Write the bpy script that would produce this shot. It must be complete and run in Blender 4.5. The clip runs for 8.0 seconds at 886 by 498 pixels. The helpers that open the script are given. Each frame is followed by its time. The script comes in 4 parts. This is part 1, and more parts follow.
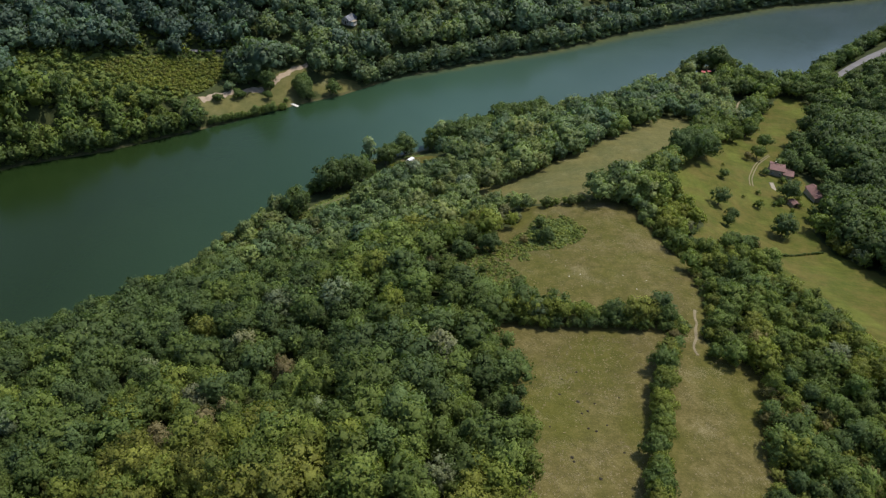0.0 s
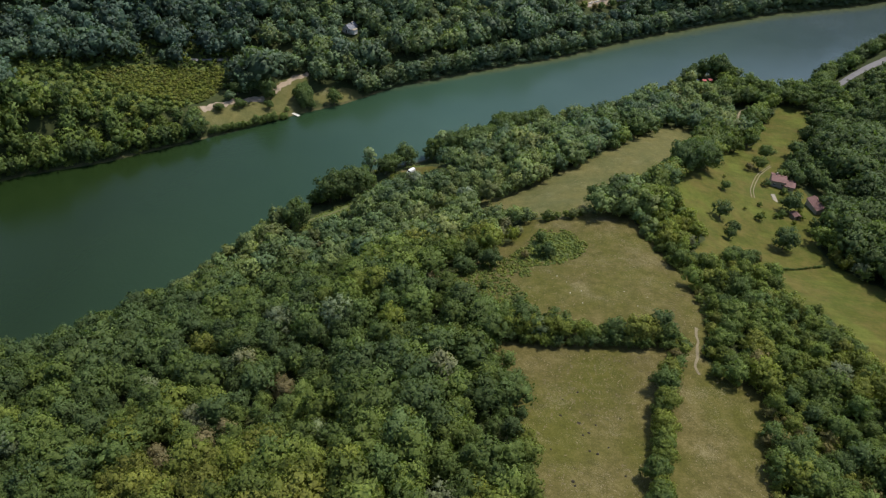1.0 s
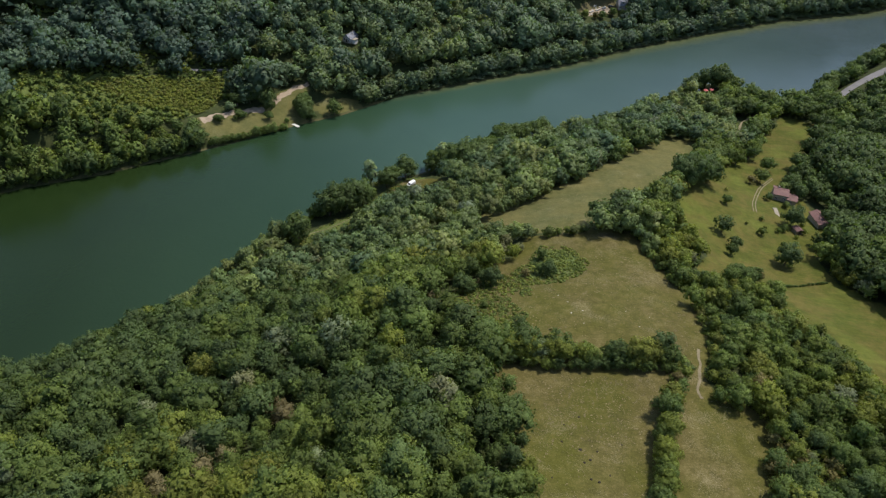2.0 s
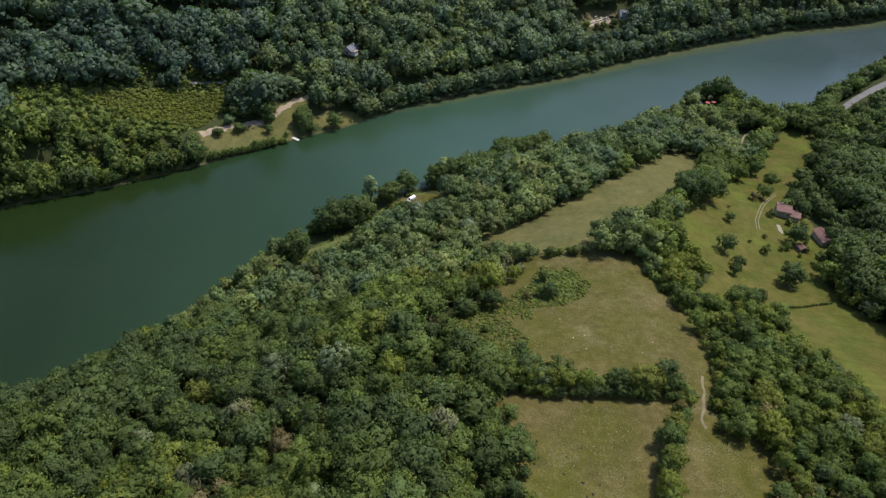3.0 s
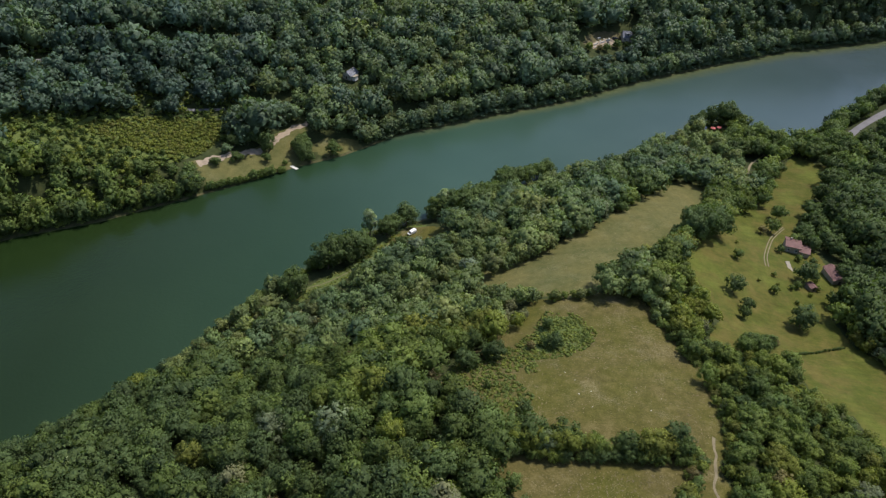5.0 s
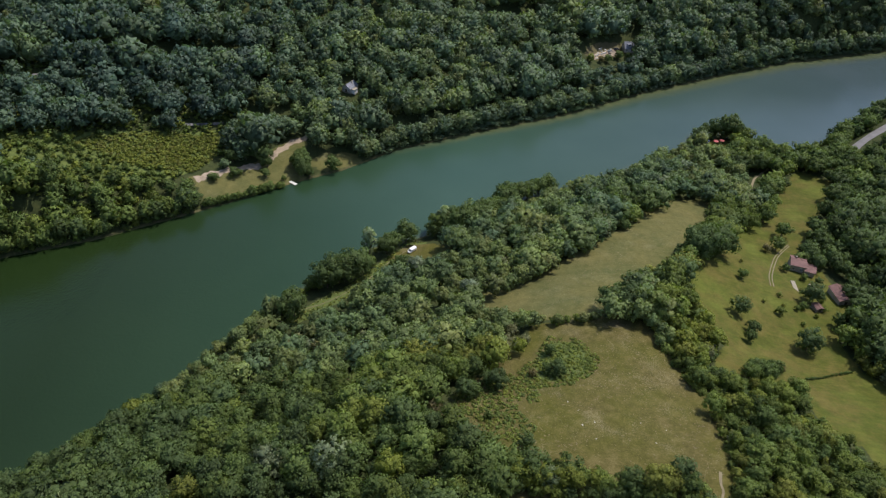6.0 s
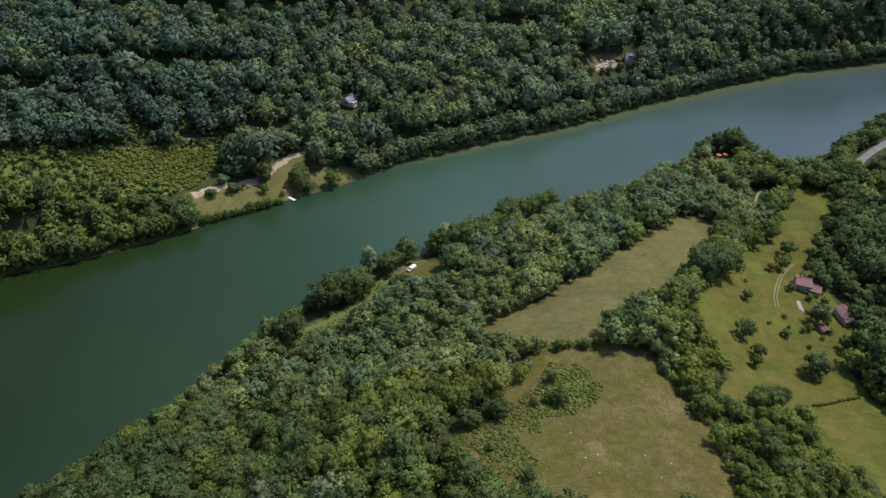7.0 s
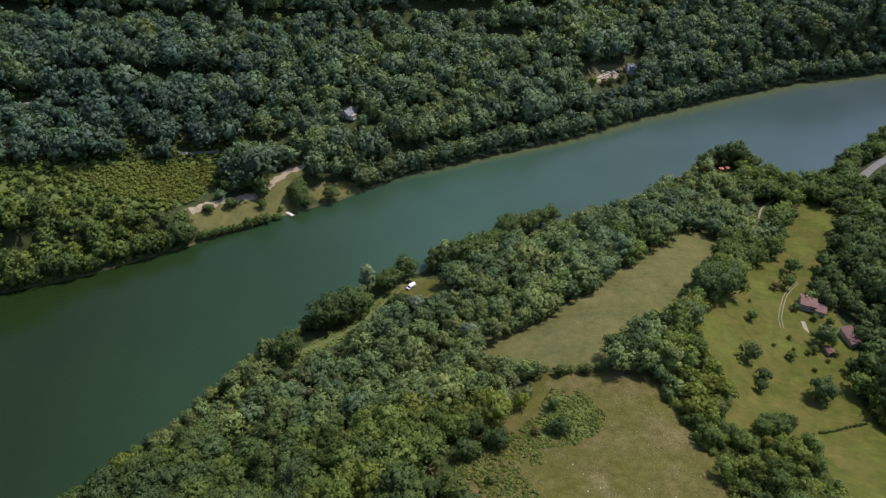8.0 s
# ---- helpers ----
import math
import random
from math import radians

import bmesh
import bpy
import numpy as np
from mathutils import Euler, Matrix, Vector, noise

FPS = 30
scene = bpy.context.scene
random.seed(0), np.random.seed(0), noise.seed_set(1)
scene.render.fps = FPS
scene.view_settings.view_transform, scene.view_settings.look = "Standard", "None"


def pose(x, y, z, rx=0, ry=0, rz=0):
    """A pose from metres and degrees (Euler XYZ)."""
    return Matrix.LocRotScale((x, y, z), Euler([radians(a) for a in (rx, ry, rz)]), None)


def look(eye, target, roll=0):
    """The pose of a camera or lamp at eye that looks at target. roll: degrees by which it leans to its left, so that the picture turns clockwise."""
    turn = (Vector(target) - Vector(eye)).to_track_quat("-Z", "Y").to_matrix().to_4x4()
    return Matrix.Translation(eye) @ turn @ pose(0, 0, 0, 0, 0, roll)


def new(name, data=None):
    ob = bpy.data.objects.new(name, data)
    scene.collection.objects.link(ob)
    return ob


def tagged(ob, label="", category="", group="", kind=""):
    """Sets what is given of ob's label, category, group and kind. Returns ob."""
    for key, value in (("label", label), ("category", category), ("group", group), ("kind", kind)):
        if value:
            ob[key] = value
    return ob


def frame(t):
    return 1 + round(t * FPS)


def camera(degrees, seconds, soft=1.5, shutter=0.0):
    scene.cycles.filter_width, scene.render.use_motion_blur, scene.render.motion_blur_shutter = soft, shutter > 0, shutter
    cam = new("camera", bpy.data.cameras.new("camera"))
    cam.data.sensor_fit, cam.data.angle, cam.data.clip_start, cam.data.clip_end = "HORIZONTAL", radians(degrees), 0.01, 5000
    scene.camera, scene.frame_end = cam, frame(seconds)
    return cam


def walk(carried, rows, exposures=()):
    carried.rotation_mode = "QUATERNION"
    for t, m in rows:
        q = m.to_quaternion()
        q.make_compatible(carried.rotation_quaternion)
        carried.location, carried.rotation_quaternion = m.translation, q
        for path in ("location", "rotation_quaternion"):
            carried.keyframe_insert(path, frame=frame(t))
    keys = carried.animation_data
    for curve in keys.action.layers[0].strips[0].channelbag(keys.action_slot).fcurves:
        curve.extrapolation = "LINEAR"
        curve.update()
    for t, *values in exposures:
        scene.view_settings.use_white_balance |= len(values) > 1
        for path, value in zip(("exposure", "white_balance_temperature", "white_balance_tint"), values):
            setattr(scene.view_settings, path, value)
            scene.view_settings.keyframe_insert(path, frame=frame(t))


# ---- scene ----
cam = camera(66, 8.0, soft=1.25)
PATH = [
    (0, look((0.00, 0.00, 177.47), (0.00, 77.03, 113.70), 2.79)),
    (0.5, look((-0.08, 1.51, 179.05), (-0.16, 78.58, 115.33), 2.78)),
    (1, look((-0.14, 3.20, 180.64), (-0.29, 80.34, 116.99), 2.74)),
    (1.5, look((-0.21, 5.22, 182.26), (-0.42, 82.40, 118.67), 2.72)),
    (3, look((-0.55, 13.21, 187.07), (-0.92, 90.74, 123.91), 2.70)),
    (3.5, look((-0.65, 16.34, 188.73), (-1.12, 93.98, 125.71), 2.65)),
    (4, look((-0.84, 19.69, 190.30), (-1.34, 97.43, 127.41), 2.62)),
    (4.5, look((-1.05, 23.11, 191.78), (-1.59, 100.98, 129.05), 2.61)),
    (6, look((-1.44, 34.02, 196.37), (-2.14, 112.23, 134.06), 2.47)),
    (6.5, look((-1.65, 37.65, 198.03), (-2.38, 115.97, 135.86), 2.42)),
    (7, look((-1.62, 41.35, 199.45), (-2.43, 119.80, 137.44), 2.38)),
    (7.5, look((-1.72, 45.09, 200.97), (-2.54, 123.62, 139.07), 2.38)),
    (8, look((-1.67, 48.71, 202.50), (-2.56, 127.35, 140.73), 2.36)),
]
walk(cam, PATH, exposures=[(0.0, 0.0, 6500, 10), (8.0, 0.0, 6330, 14)])

# ---- world, sun ----
SUN_TO = Vector((0.64, 0.47, 1.42)).normalized()
world = bpy.data.worlds.new("sky")
scene.world = world
world.use_nodes = True
wn = world.node_tree.nodes
sky = wn.new("ShaderNodeTexSky")
sky.sky_type, sky.sun_disc = "NISHITA", False
sky.sun_elevation = math.asin(SUN_TO.z)
sky.sun_rotation = math.atan2(SUN_TO.x, SUN_TO.y)
world.node_tree.links.new(sky.outputs["Color"], wn["Background"].inputs["Color"])
wn["Background"].inputs["Strength"].default_value = 0.175
sun_data = bpy.data.lights.new("sun", "SUN")
sun_data.energy, sun_data.angle, sun_data.color = 4.6, radians(0.53), (1.0, 0.955, 0.89)
sun = new("sun", sun_data)
sun.matrix_world = look(SUN_TO * 900, (0, 0, 0))


# ---- materials ----
class Mat:
    """A node material in the making."""

    def __init__(self, name, rough=0.9, spec=0.3):
        self.m = bpy.data.materials.new(name)
        self.m.use_nodes = True
        self.n, self.l = self.m.node_tree.nodes, self.m.node_tree.links
        self.p = self.n["Principled BSDF"]
        self.p.inputs["Roughness"].default_value = rough
        self.p.inputs["Specular IOR Level"].default_value = spec

    def node(self, kind, **values):
        nd = self.n.new(kind)
        for key, value in values.items():
            nd.inputs[key.replace("_", " ")].default_value = value
        return nd

    def place(self):
        return self.n.new("ShaderNodeNewGeometry").outputs["Position"]

    def noise(self, scale, detail=3.0, rough=0.55, vector=None):
        nd = self.node("ShaderNodeTexNoise", Scale=scale, Detail=detail, Roughness=rough)
        self.l.new(vector or self.place(), nd.inputs["Vector"])
        return nd.outputs["Fac"]

    def attr(self, name):
        nd = self.n.new("ShaderNodeAttribute")
        nd.attribute_name = name
        return nd.outputs["Fac"]

    def ramp(self, fac, *stops):
        nd = self.n.new("ShaderNodeValToRGB")
        el = nd.color_ramp.elements
        while len(el) < len(stops):
            el.new(0.5)
        for e, (at, c) in zip(el, stops):
            e.position, e.color = at, (*c, 1) if len(c) == 3 else c
        self.l.new(fac, nd.inputs["Fac"])
        return nd.outputs["Color"]

    def mix(self, fac, a, b, blend="MIX"):
        nd = self.n.new("ShaderNodeMix")
        nd.data_type, nd.blend_type = "RGBA", blend
        for value, socket in ((fac, nd.inputs[0]), (a, nd.inputs[6]), (b, nd.inputs[7])):
            if isinstance(value, (int, float)):
                socket.default_value = value
            elif isinstance(value, tuple):
                socket.default_value = (*value, 1)
            else:
                self.l.new(value, socket)
        return nd.outputs[2]

    def math(self, op, a, b=0.0):
        nd = self.n.new("ShaderNodeMath")
        nd.operation = op
        for value, socket in ((a, nd.inputs[0]), (b, nd.inputs[1])):
            if isinstance(value, (int, float)):
                socket.default_value = value
            else:
                self.l.new(value, socket)
        return nd.outputs[0]

    def bump(self, fac, strength=0.4, distance=0.1):
        nd = self.node("ShaderNodeBump", Strength=strength, Distance=distance)
        self.l.new(fac, nd.inputs["Height"])
        self.l.new(nd.outputs["Normal"], self.p.inputs["Normal"])

    def done(self, colour):
        if isinstance(colour, tuple):
            self.p.inputs["Base Color"].default_value = (*colour, 1)
        else:
            self.l.new(colour, self.p.inputs["Base Color"])
        return self.m


def plain(name, colour, rough=0.7, spread=0.25, scale=3.0, metal=0.0):
    """A painted or raw surface with blotches and fine grain."""
    k = Mat(name, rough)
    k.p.inputs["Metallic"].default_value = metal
    dark = tuple(c * (1 - spread) for c in colour)
    light = tuple(min(1, c * (1 + spread)) for c in colour)
    big = k.noise(scale * 0.35, 2)
    fine = k.noise(scale * 6, 4)
    both = k.mix(0.4, big, fine)
    k.bump(fine, 0.2, 0.02)
    return k.done(k.ramp(both, (0.3, dark), (0.7, light)))


def leaf_material(name, stops, spread=0.5, rough_grain=1.0, gloss=0.2):
    """Foliage: the tint of a tree, its leaf clumps and a little light let through."""
    k = Mat(name, 0.55, gloss)
    tint = k.attr("tint")
    base = k.ramp(tint, *stops)
    isl = k.n.new("ShaderNodeNewGeometry").outputs["Random Per Island"]
    shade = k.ramp(isl, (0.0, (1 - 0.5 * spread,) * 3), (0.6, (1.0, 1.0, 1.0)), (1.0, (1 + spread * 0.75, 1 + spread * 0.75, 1 + spread * 0.7)))
    patch = k.ramp(k.noise(0.035, 2), (0.35, (0.9, 0.92, 0.95)), (0.65, (1.08, 1.06, 0.98)))
    grain = k.ramp(k.noise(3.6, 4, 0.8), (0.30, (1 - 0.5 * rough_grain, 1 - 0.46 * rough_grain, 1 - 0.4 * rough_grain)), (0.52, (1.0, 1.0, 1.0)), (0.70, (1 + 0.46 * rough_grain, 1 + 0.46 * rough_grain, 1 + 0.42 * rough_grain)))
    colour = k.mix(1.0, k.mix(1.0, base, shade, "MULTIPLY"), patch, "MULTIPLY")
    colour = k.mix(1.0, colour, grain, "MULTIPLY")
    tone = k.n.new("ShaderNodeCombineColor")
    for socket in tone.inputs:
        k.l.new(k.attr("tone"), socket)
    colour = k.mix(1.0, colour, tone.outputs[0], "MULTIPLY")
    k.done(colour)
    k.bump(k.noise(2.3, 4, 0.7), 0.7, 0.35)
    through_ = k.n.new("ShaderNodeBsdfTranslucent")
    k.l.new(k.mix(1.0, colour, (1.1, 1.25, 0.55), "MULTIPLY"), through_.inputs["Color"])
    mixer = k.n.new("ShaderNodeMixShader")
    mixer.inputs[0].default_value = 0.34
    k.l.new(k.p.outputs[0], mixer.inputs[1])
    k.l.new(through_.outputs[0], mixer.inputs[2])
    k.l.new(mixer.outputs[0], k.n["Material Output"].inputs["Surface"])
    return k.m


LEAF_STOPS = ((0.0, (0.084, 0.121, 0.043)), (0.3, (0.108, 0.152, 0.042)), (0.55, (0.138, 0.178, 0.040)), (0.78, (0.186, 0.208, 0.036)),
              (0.92, (0.215, 0.170, 0.078)), (1.0, (0.185, 0.228, 0.120)))
leaves = leaf_material("leaves", LEAF_STOPS, 0.34, 0.65, 0.16)
# distant haze is painted into these two leaf colours as added blue
hazy_far_leaves = leaf_material("hazy_far_leaves", ((0.0, (0.070, 0.114, 0.076)), (0.4, (0.107, 0.156, 0.075)), (0.75, (0.154, 0.198, 0.064)), (1.0, (0.205, 0.210, 0.076))), 0.36, 0.6, 0.34)
hazy_bank_leaves = leaf_material("hazy_bank_leaves", ((0.0, (0.090, 0.140, 0.070)), (0.35, (0.130, 0.182, 0.068)), (0.75, (0.184, 0.224, 0.070)), (0.92, (0.195, 0.188, 0.072)), (1.0, (0.190, 0.230, 0.140))), 0.40, 0.7, 0.26)
bark = plain("bark", (0.13, 0.10, 0.075), 0.95, 0.4, 4)


def ground_material():
    k = Mat("ground", 0.95, 0.15)
    fine, mid, big = k.noise(1.7, 5, 0.75), k.noise(0.35, 4, 0.65), k.noise(0.045, 3)
    speck = k.noise(3.2, 3, 0.6)
    litter = k.ramp(mid, (0.3, (0.026, 0.036, 0.012)), (0.7, (0.054, 0.062, 0.020)))
    grain = k.mix(0.5, fine, mid)
    dry = k.ramp(grain, (0.30, (0.048, 0.044, 0.011)), (0.5, (0.091, 0.077, 0.023)), (0.68, (0.164, 0.135, 0.053)))
    greenish = k.ramp(grain, (0.30, (0.040, 0.044, 0.007)), (0.5, (0.073, 0.071, 0.012)), (0.70, (0.117, 0.103, 0.026)))
    dry = k.mix(k.ramp(big, (0.42, (0, 0, 0)), (0.62, (1, 1, 1))), dry, greenish)
    straw = k.ramp(k.mix(0.45, speck, k.noise(0.11, 3, 0.6)), (0.55, (0, 0, 0)), (0.66, (0.5, 0.5, 0.5)))
    dry = k.mix(straw, dry, (0.26, 0.22, 0.13))
    lush = k.ramp(grain, (0.28, (0.038, 0.042, 0.008)), (0.5, (0.063, 0.071, 0.010)), (0.72, (0.104, 0.105, 0.022)))
    lush = k.mix(k.ramp(big, (0.40, (0, 0, 0)), (0.66, (0.8, 0.8, 0.8))), lush, k.ramp(grain, (0.3, (0.042, 0.060, 0.009)), (0.7, (0.082, 0.098, 0.015))))
    ochre = k.ramp(grain, (0.3, (0.066, 0.056, 0.012)), (0.7, (0.135, 0.112, 0.030)))
    lush = k.mix(k.ramp(k.noise(0.09, 4, 0.7), (0.40, (0, 0, 0)), (0.60, (0.85, 0.85, 0.85))), lush, ochre)
    bright = k.ramp(grain, (0.3, (0.070, 0.088, 0.012)), (0.7, (0.125, 0.140, 0.026)))
    lush = k.mix(k.ramp(k.noise(0.05, 4, 0.6), (0.52, (0, 0, 0)), (0.66, (0.7, 0.7, 0.7))), lush, bright)
    turned = k.node("ShaderNodeMapping", Rotation=(0, 0, radians(-62)), Scale=(0.05, 0.9, 1.0))
    k.l.new(k.place(), turned.inputs["Vector"])
    streak = k.noise(1.0, 3, 0.6, turned.outputs[0])
    lush = k.mix(1.0, lush, k.ramp(streak, (0.35, (0.93, 0.95, 0.96)), (0.65, (1.08, 1.06, 1.02))), "MULTIPLY")
    lawn = k.ramp(grain, (0.30, (0.062, 0.066, 0.018)), (0.7, (0.138, 0.128, 0.046)))
    lawn = k.mix(1.0, lawn, k.ramp(k.noise(0.07, 4, 0.65), (0.35, (0.82, 0.88, 0.85)), (0.65, (1.18, 1.1, 1.1))), "MULTIPLY")
    lawn = k.mix(straw, lawn, (0.22, 0.20, 0.11))
    fern = k.ramp(grain, (0.30, (0.060, 0.090, 0.024)), (0.7, (0.130, 0.150, 0.040)))
    mud = k.ramp(grain, (0.30, (0.075, 0.066, 0.028)), (0.7, (0.130, 0.110, 0.055)))
    colour = litter
    wobble = k.math("MULTIPLY", k.math("SUBTRACT", mid, 0.5), 0.9)
    for name, c in (("dry", dry), ("lush", lush), ("lawn", lawn), ("fern", fern), ("shore", mud)):
        edge = k.ramp(k.math("ADD", k.attr(name), wobble), (0.35, (0, 0, 0)), (0.65, (1, 1, 1)))
        colour = k.mix(edge, colour, c)
    k.bump(k.mix(0.5, fine, speck), 0.6, 0.25)
    return k.done(colour)


def water_material():
    k = Mat("river_water", 0.20, 0.5)
    k.p.inputs["IOR"].default_value = 1.33
    cloudy = k.noise(0.012, 3)
    # sky reflection painted into the base colour, bluer and paler towards positive x
    deep = k.ramp(k.attr("painted_sky"), (0.0, (0.012, 0.024, 0.006)), (0.18, (0.018, 0.040, 0.017)), (0.36, (0.033, 0.067, 0.044)), (0.6, (0.036, 0.064, 0.048)), (1.0, (0.044, 0.066, 0.068)))
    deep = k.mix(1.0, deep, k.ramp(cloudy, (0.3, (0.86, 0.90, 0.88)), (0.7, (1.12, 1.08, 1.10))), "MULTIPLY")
    bed = k.ramp(k.noise(0.25, 4), (0.3, (0.060, 0.078, 0.032)), (0.7, (0.092, 0.098, 0.042)))
    shallow = k.ramp(k.math("ADD", k.attr("shallow"), k.math("MULTIPLY", k.math("SUBTRACT", k.noise(0.12, 3), 0.5), 0.35)), (0.2, (0, 0, 0)), (0.9, (1, 1, 1)))
    k.bump(k.mix(0.5, k.noise(0.9, 3), k.noise(0.15, 3)), 0.35, 0.3)
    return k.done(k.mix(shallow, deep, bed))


ground_mat, water_mat = ground_material(), water_material()
gravel = plain("pale_gravel", (0.28, 0.22, 0.155), 0.95, 0.3, 1.2)
earth = plain("worn_earth", (0.21, 0.175, 0.11), 0.95, 0.35, 1.5)
asphalt = plain("pale_asphalt", (0.165, 0.155, 0.148), 0.9, 0.18, 0.8)
roof_red = plain("weathered_red_roof", (0.165, 0.088, 0.075), 0.75, 0.3, 1.4)
roof_grey = plain("grey_roof", (0.155, 0.16, 0.18), 0.6, 0.2, 1.4)
cream_wall = plain("cream_plaster", (0.46, 0.43, 0.38), 0.9, 0.15, 1.0)
render_wall = plain("old_plaster", (0.34, 0.29, 0.23), 0.9, 0.25, 1.0)
white_wall = plain("white_plaster", (0.72, 0.70, 0.66), 0.85, 0.1, 1.0)
wood = plain("grey_wood", (0.24, 0.19, 0.14), 0.9, 0.35, 3.0)
dark_wood = plain("dark_wood", (0.06, 0.045, 0.035), 0.85, 0.3, 3.0)
concrete = plain("pale_concrete", (0.27, 0.235, 0.175), 0.9, 0.15, 1.5)
white_paint = plain("white_paint", (0.78, 0.78, 0.77), 0.35, 0.03, 1.0)
rubber = plain("rubber", (0.02, 0.02, 0.02), 0.85, 0.2, 8)
steel = plain("steel", (0.45, 0.45, 0.44), 0.4, 0.1, 4, 0.9)
red_cloth = plain("red_awning", (0.40, 0.11, 0.095), 0.8, 0.15, 3)
dung = plain("dark_molehill_soil", (0.035, 0.030, 0.018), 1.0, 0.4, 6)
straw_mat = plain("straw", (0.165, 0.135, 0.068), 0.95, 0.35, 0.6)
trodden = plain("trodden_grass", (0.18, 0.15, 0.09), 0.95, 0.3, 1.5)
bleached = plain("bleached_wood", (0.62, 0.58, 0.50), 0.8, 0.12, 3.0)
pale_stone = plain("pale_stone", (0.42, 0.40, 0.35), 0.95, 0.2, 5)
glass_mat = Mat("dark_glass", 0.05, 0.6).done((0.02, 0.025, 0.03))

# ---- the land ----
# spot heights of the land: (x, y, z)
SPOTS = [(-18, 274, 3.0), (146, 257, 14.5), (153, 236, 16.5), (125, 205, 20.5), (117, 246, 21.5), (69, 133, 48),
         (69, 169, 40.5), (52, 160, 43), (25, 112, 48.5), (32, 97, 52), (101, 256, 25), (225, 383, 10), (-16, 78, 60),
         (-60, 78, 49), (-36, 101, 45), (-13, 145, 43), (-69, 140, 29), (-54, 178, 13), (-97, 174, 6.5), (62, 205, 36),
         (0, 0, 75), (90, 70, 52), (-120, 60, 45), (220, 120, 40), (240, 230, 28), (330, 330, 30), (150, 385, 2.5),
         (-64, 405, 15), (120, 500, 10), (-140, 358, 12), (-172, 384, 34), (-70, 469, 36), (70, 505, 26),
         (-227, 398, 50), (-60, 600, 95), (150, 650, 85), (400, 640, 40), (-350, 480, 95)]
NEAR = [(-400, -60), (-160, 121), (-139, 144), (-122, 162), (-116, 169), (-110, 180), (-103, 188), (-96, 197), (-90, 206), (-83, 220), (-77, 229), (-66, 242), (-52, 264), (-36, 278), (-15, 287),
        (25, 317), (58, 335), (91, 355), (127, 379), (142, 402), (166, 405), (173, 393), (180, 384), (204, 386), (228, 405), (265, 440), (420, 540), (900, 800)]
FAR = [(-400, 120), (-194, 261), (-163, 275), (-132, 295), (-110, 310), (-83, 330), (-60, 344), (-33, 368), (14, 394), (66, 419),
       (125, 458), (191, 494), (239, 518), (317, 546), (420, 600), (900, 860)]
sx, sy, sz = np.array(SPOTS, float).T
_k = np.sqrt((sx[:, None] - sx) ** 2 + (sy[:, None] - sy) ** 2 + 400)
_n = len(sx)
_m = np.zeros((_n + 1, _n + 1))
_m[:_n, :_n], _m[:_n, _n], _m[_n, :_n] = _k - np.eye(_n) * 3.0, 1, 1
WEIGHTS = np.linalg.solve(_m, np.append(sz, 0))
nx, ny = np.array(NEAR, float).T
fx, fy = np.array(FAR, float).T


def inland(x, y):
    """Metres from the water's edge: positive on land, negative in the river."""
    x, y = np.asarray(x, float), np.asarray(y, float)
    near = (np.interp(x, nx, ny) - y) * 0.8
    far = (y - np.interp(x, fx, fy)) * 0.83
    return np.maximum(near, far)


def height(x, y):
    """The height of the ground over the river's level."""
    x, y = np.asarray(x, float), np.asarray(y, float)
    z = np.full(np.broadcast(x, y).shape, WEIGHTS[-1])
    for a, b, w in zip(sx, sy, WEIGHTS):
        z = z + w * np.sqrt((x - a) ** 2 + (y - b) ** 2 + 400)
    d = inland(x, y)
    s = np.clip(d / 22, 0, 1)
    land = 0.25 + np.clip(d, 0, 6) * 0.2 + s * s * (3 - 2 * s) * (np.clip(z, 1.5, 140) - 1.2)
    return np.where(d > 0, land, np.maximum(0.25 + d * 0.35, -4))


def inside(poly, x, y):
    """Which of the places lie in the outline."""
    x, y = np.asarray(x, float), np.asarray(y, float)
    hit = np.zeros(np.broadcast(x, y).shape, bool)
    for (ax, ay), (bx, by) in zip(poly, poly[1:] + poly[:1]):
        if ay != by:
            hit ^= ((ay > y) != (by > y)) & (x < (bx - ax) * (y - ay) / (by - ay) + ax)
    return hit


LOWER_FIELD = [(19, 124), (59, 124), (53, 112), (47, 94), (41, 72), (36, 45), (16, 45), (19, 69), (22, 82), (21, 109)]
STRIP_FIELD = [(63, 119), (70, 116), (79, 113), (74, 98), (72, 88), (66, 76), (58, 45), (44, 45), (50, 74), (58, 103)]
MIDDLE_FIELD = [(31, 197), (63, 201), (67, 186), (73, 169), (74, 152), (72, 136), (68, 131), (63, 133), (43, 132), (31, 132), (19, 136),
                (13, 147), (6, 161), (18, 178), (28, 185)]
UPPER_FIELD = [(11, 224), (22, 225), (42, 241), (69, 263), (80, 278), (91, 293), (112, 313), (126, 308), (105, 274), (87, 252), (64, 229),
               (52, 219), (50, 206), (39, 205), (21, 212)]
MEADOW = [(184, 350), (193, 338), (176, 311), (165, 296), (152, 278), (148, 268), (141, 262), (141, 240), (148, 228), (141, 214), (140, 199), (143, 191), (150, 178),
          (150, 165), (128, 126), (120, 130), (121, 147), (121, 155), (113, 162), (114, 174), (117, 186), (104, 183), (88, 178), (88, 186), (96, 197), (93, 212), (91, 223), (94, 239), (100, 251),
          (120, 265), (133, 287), (153, 300), (167, 327)]
YARD = [(141, 262), (153, 262), (157, 236), (148, 230), (139, 230)]
FAR_LAWN = [(-131, 320), (-115, 330), (-104, 338), (-97, 351), (-87, 364), (-82, 358), (-90, 344), (-79, 334), (-90, 327), (-102, 317), (-121, 308)]
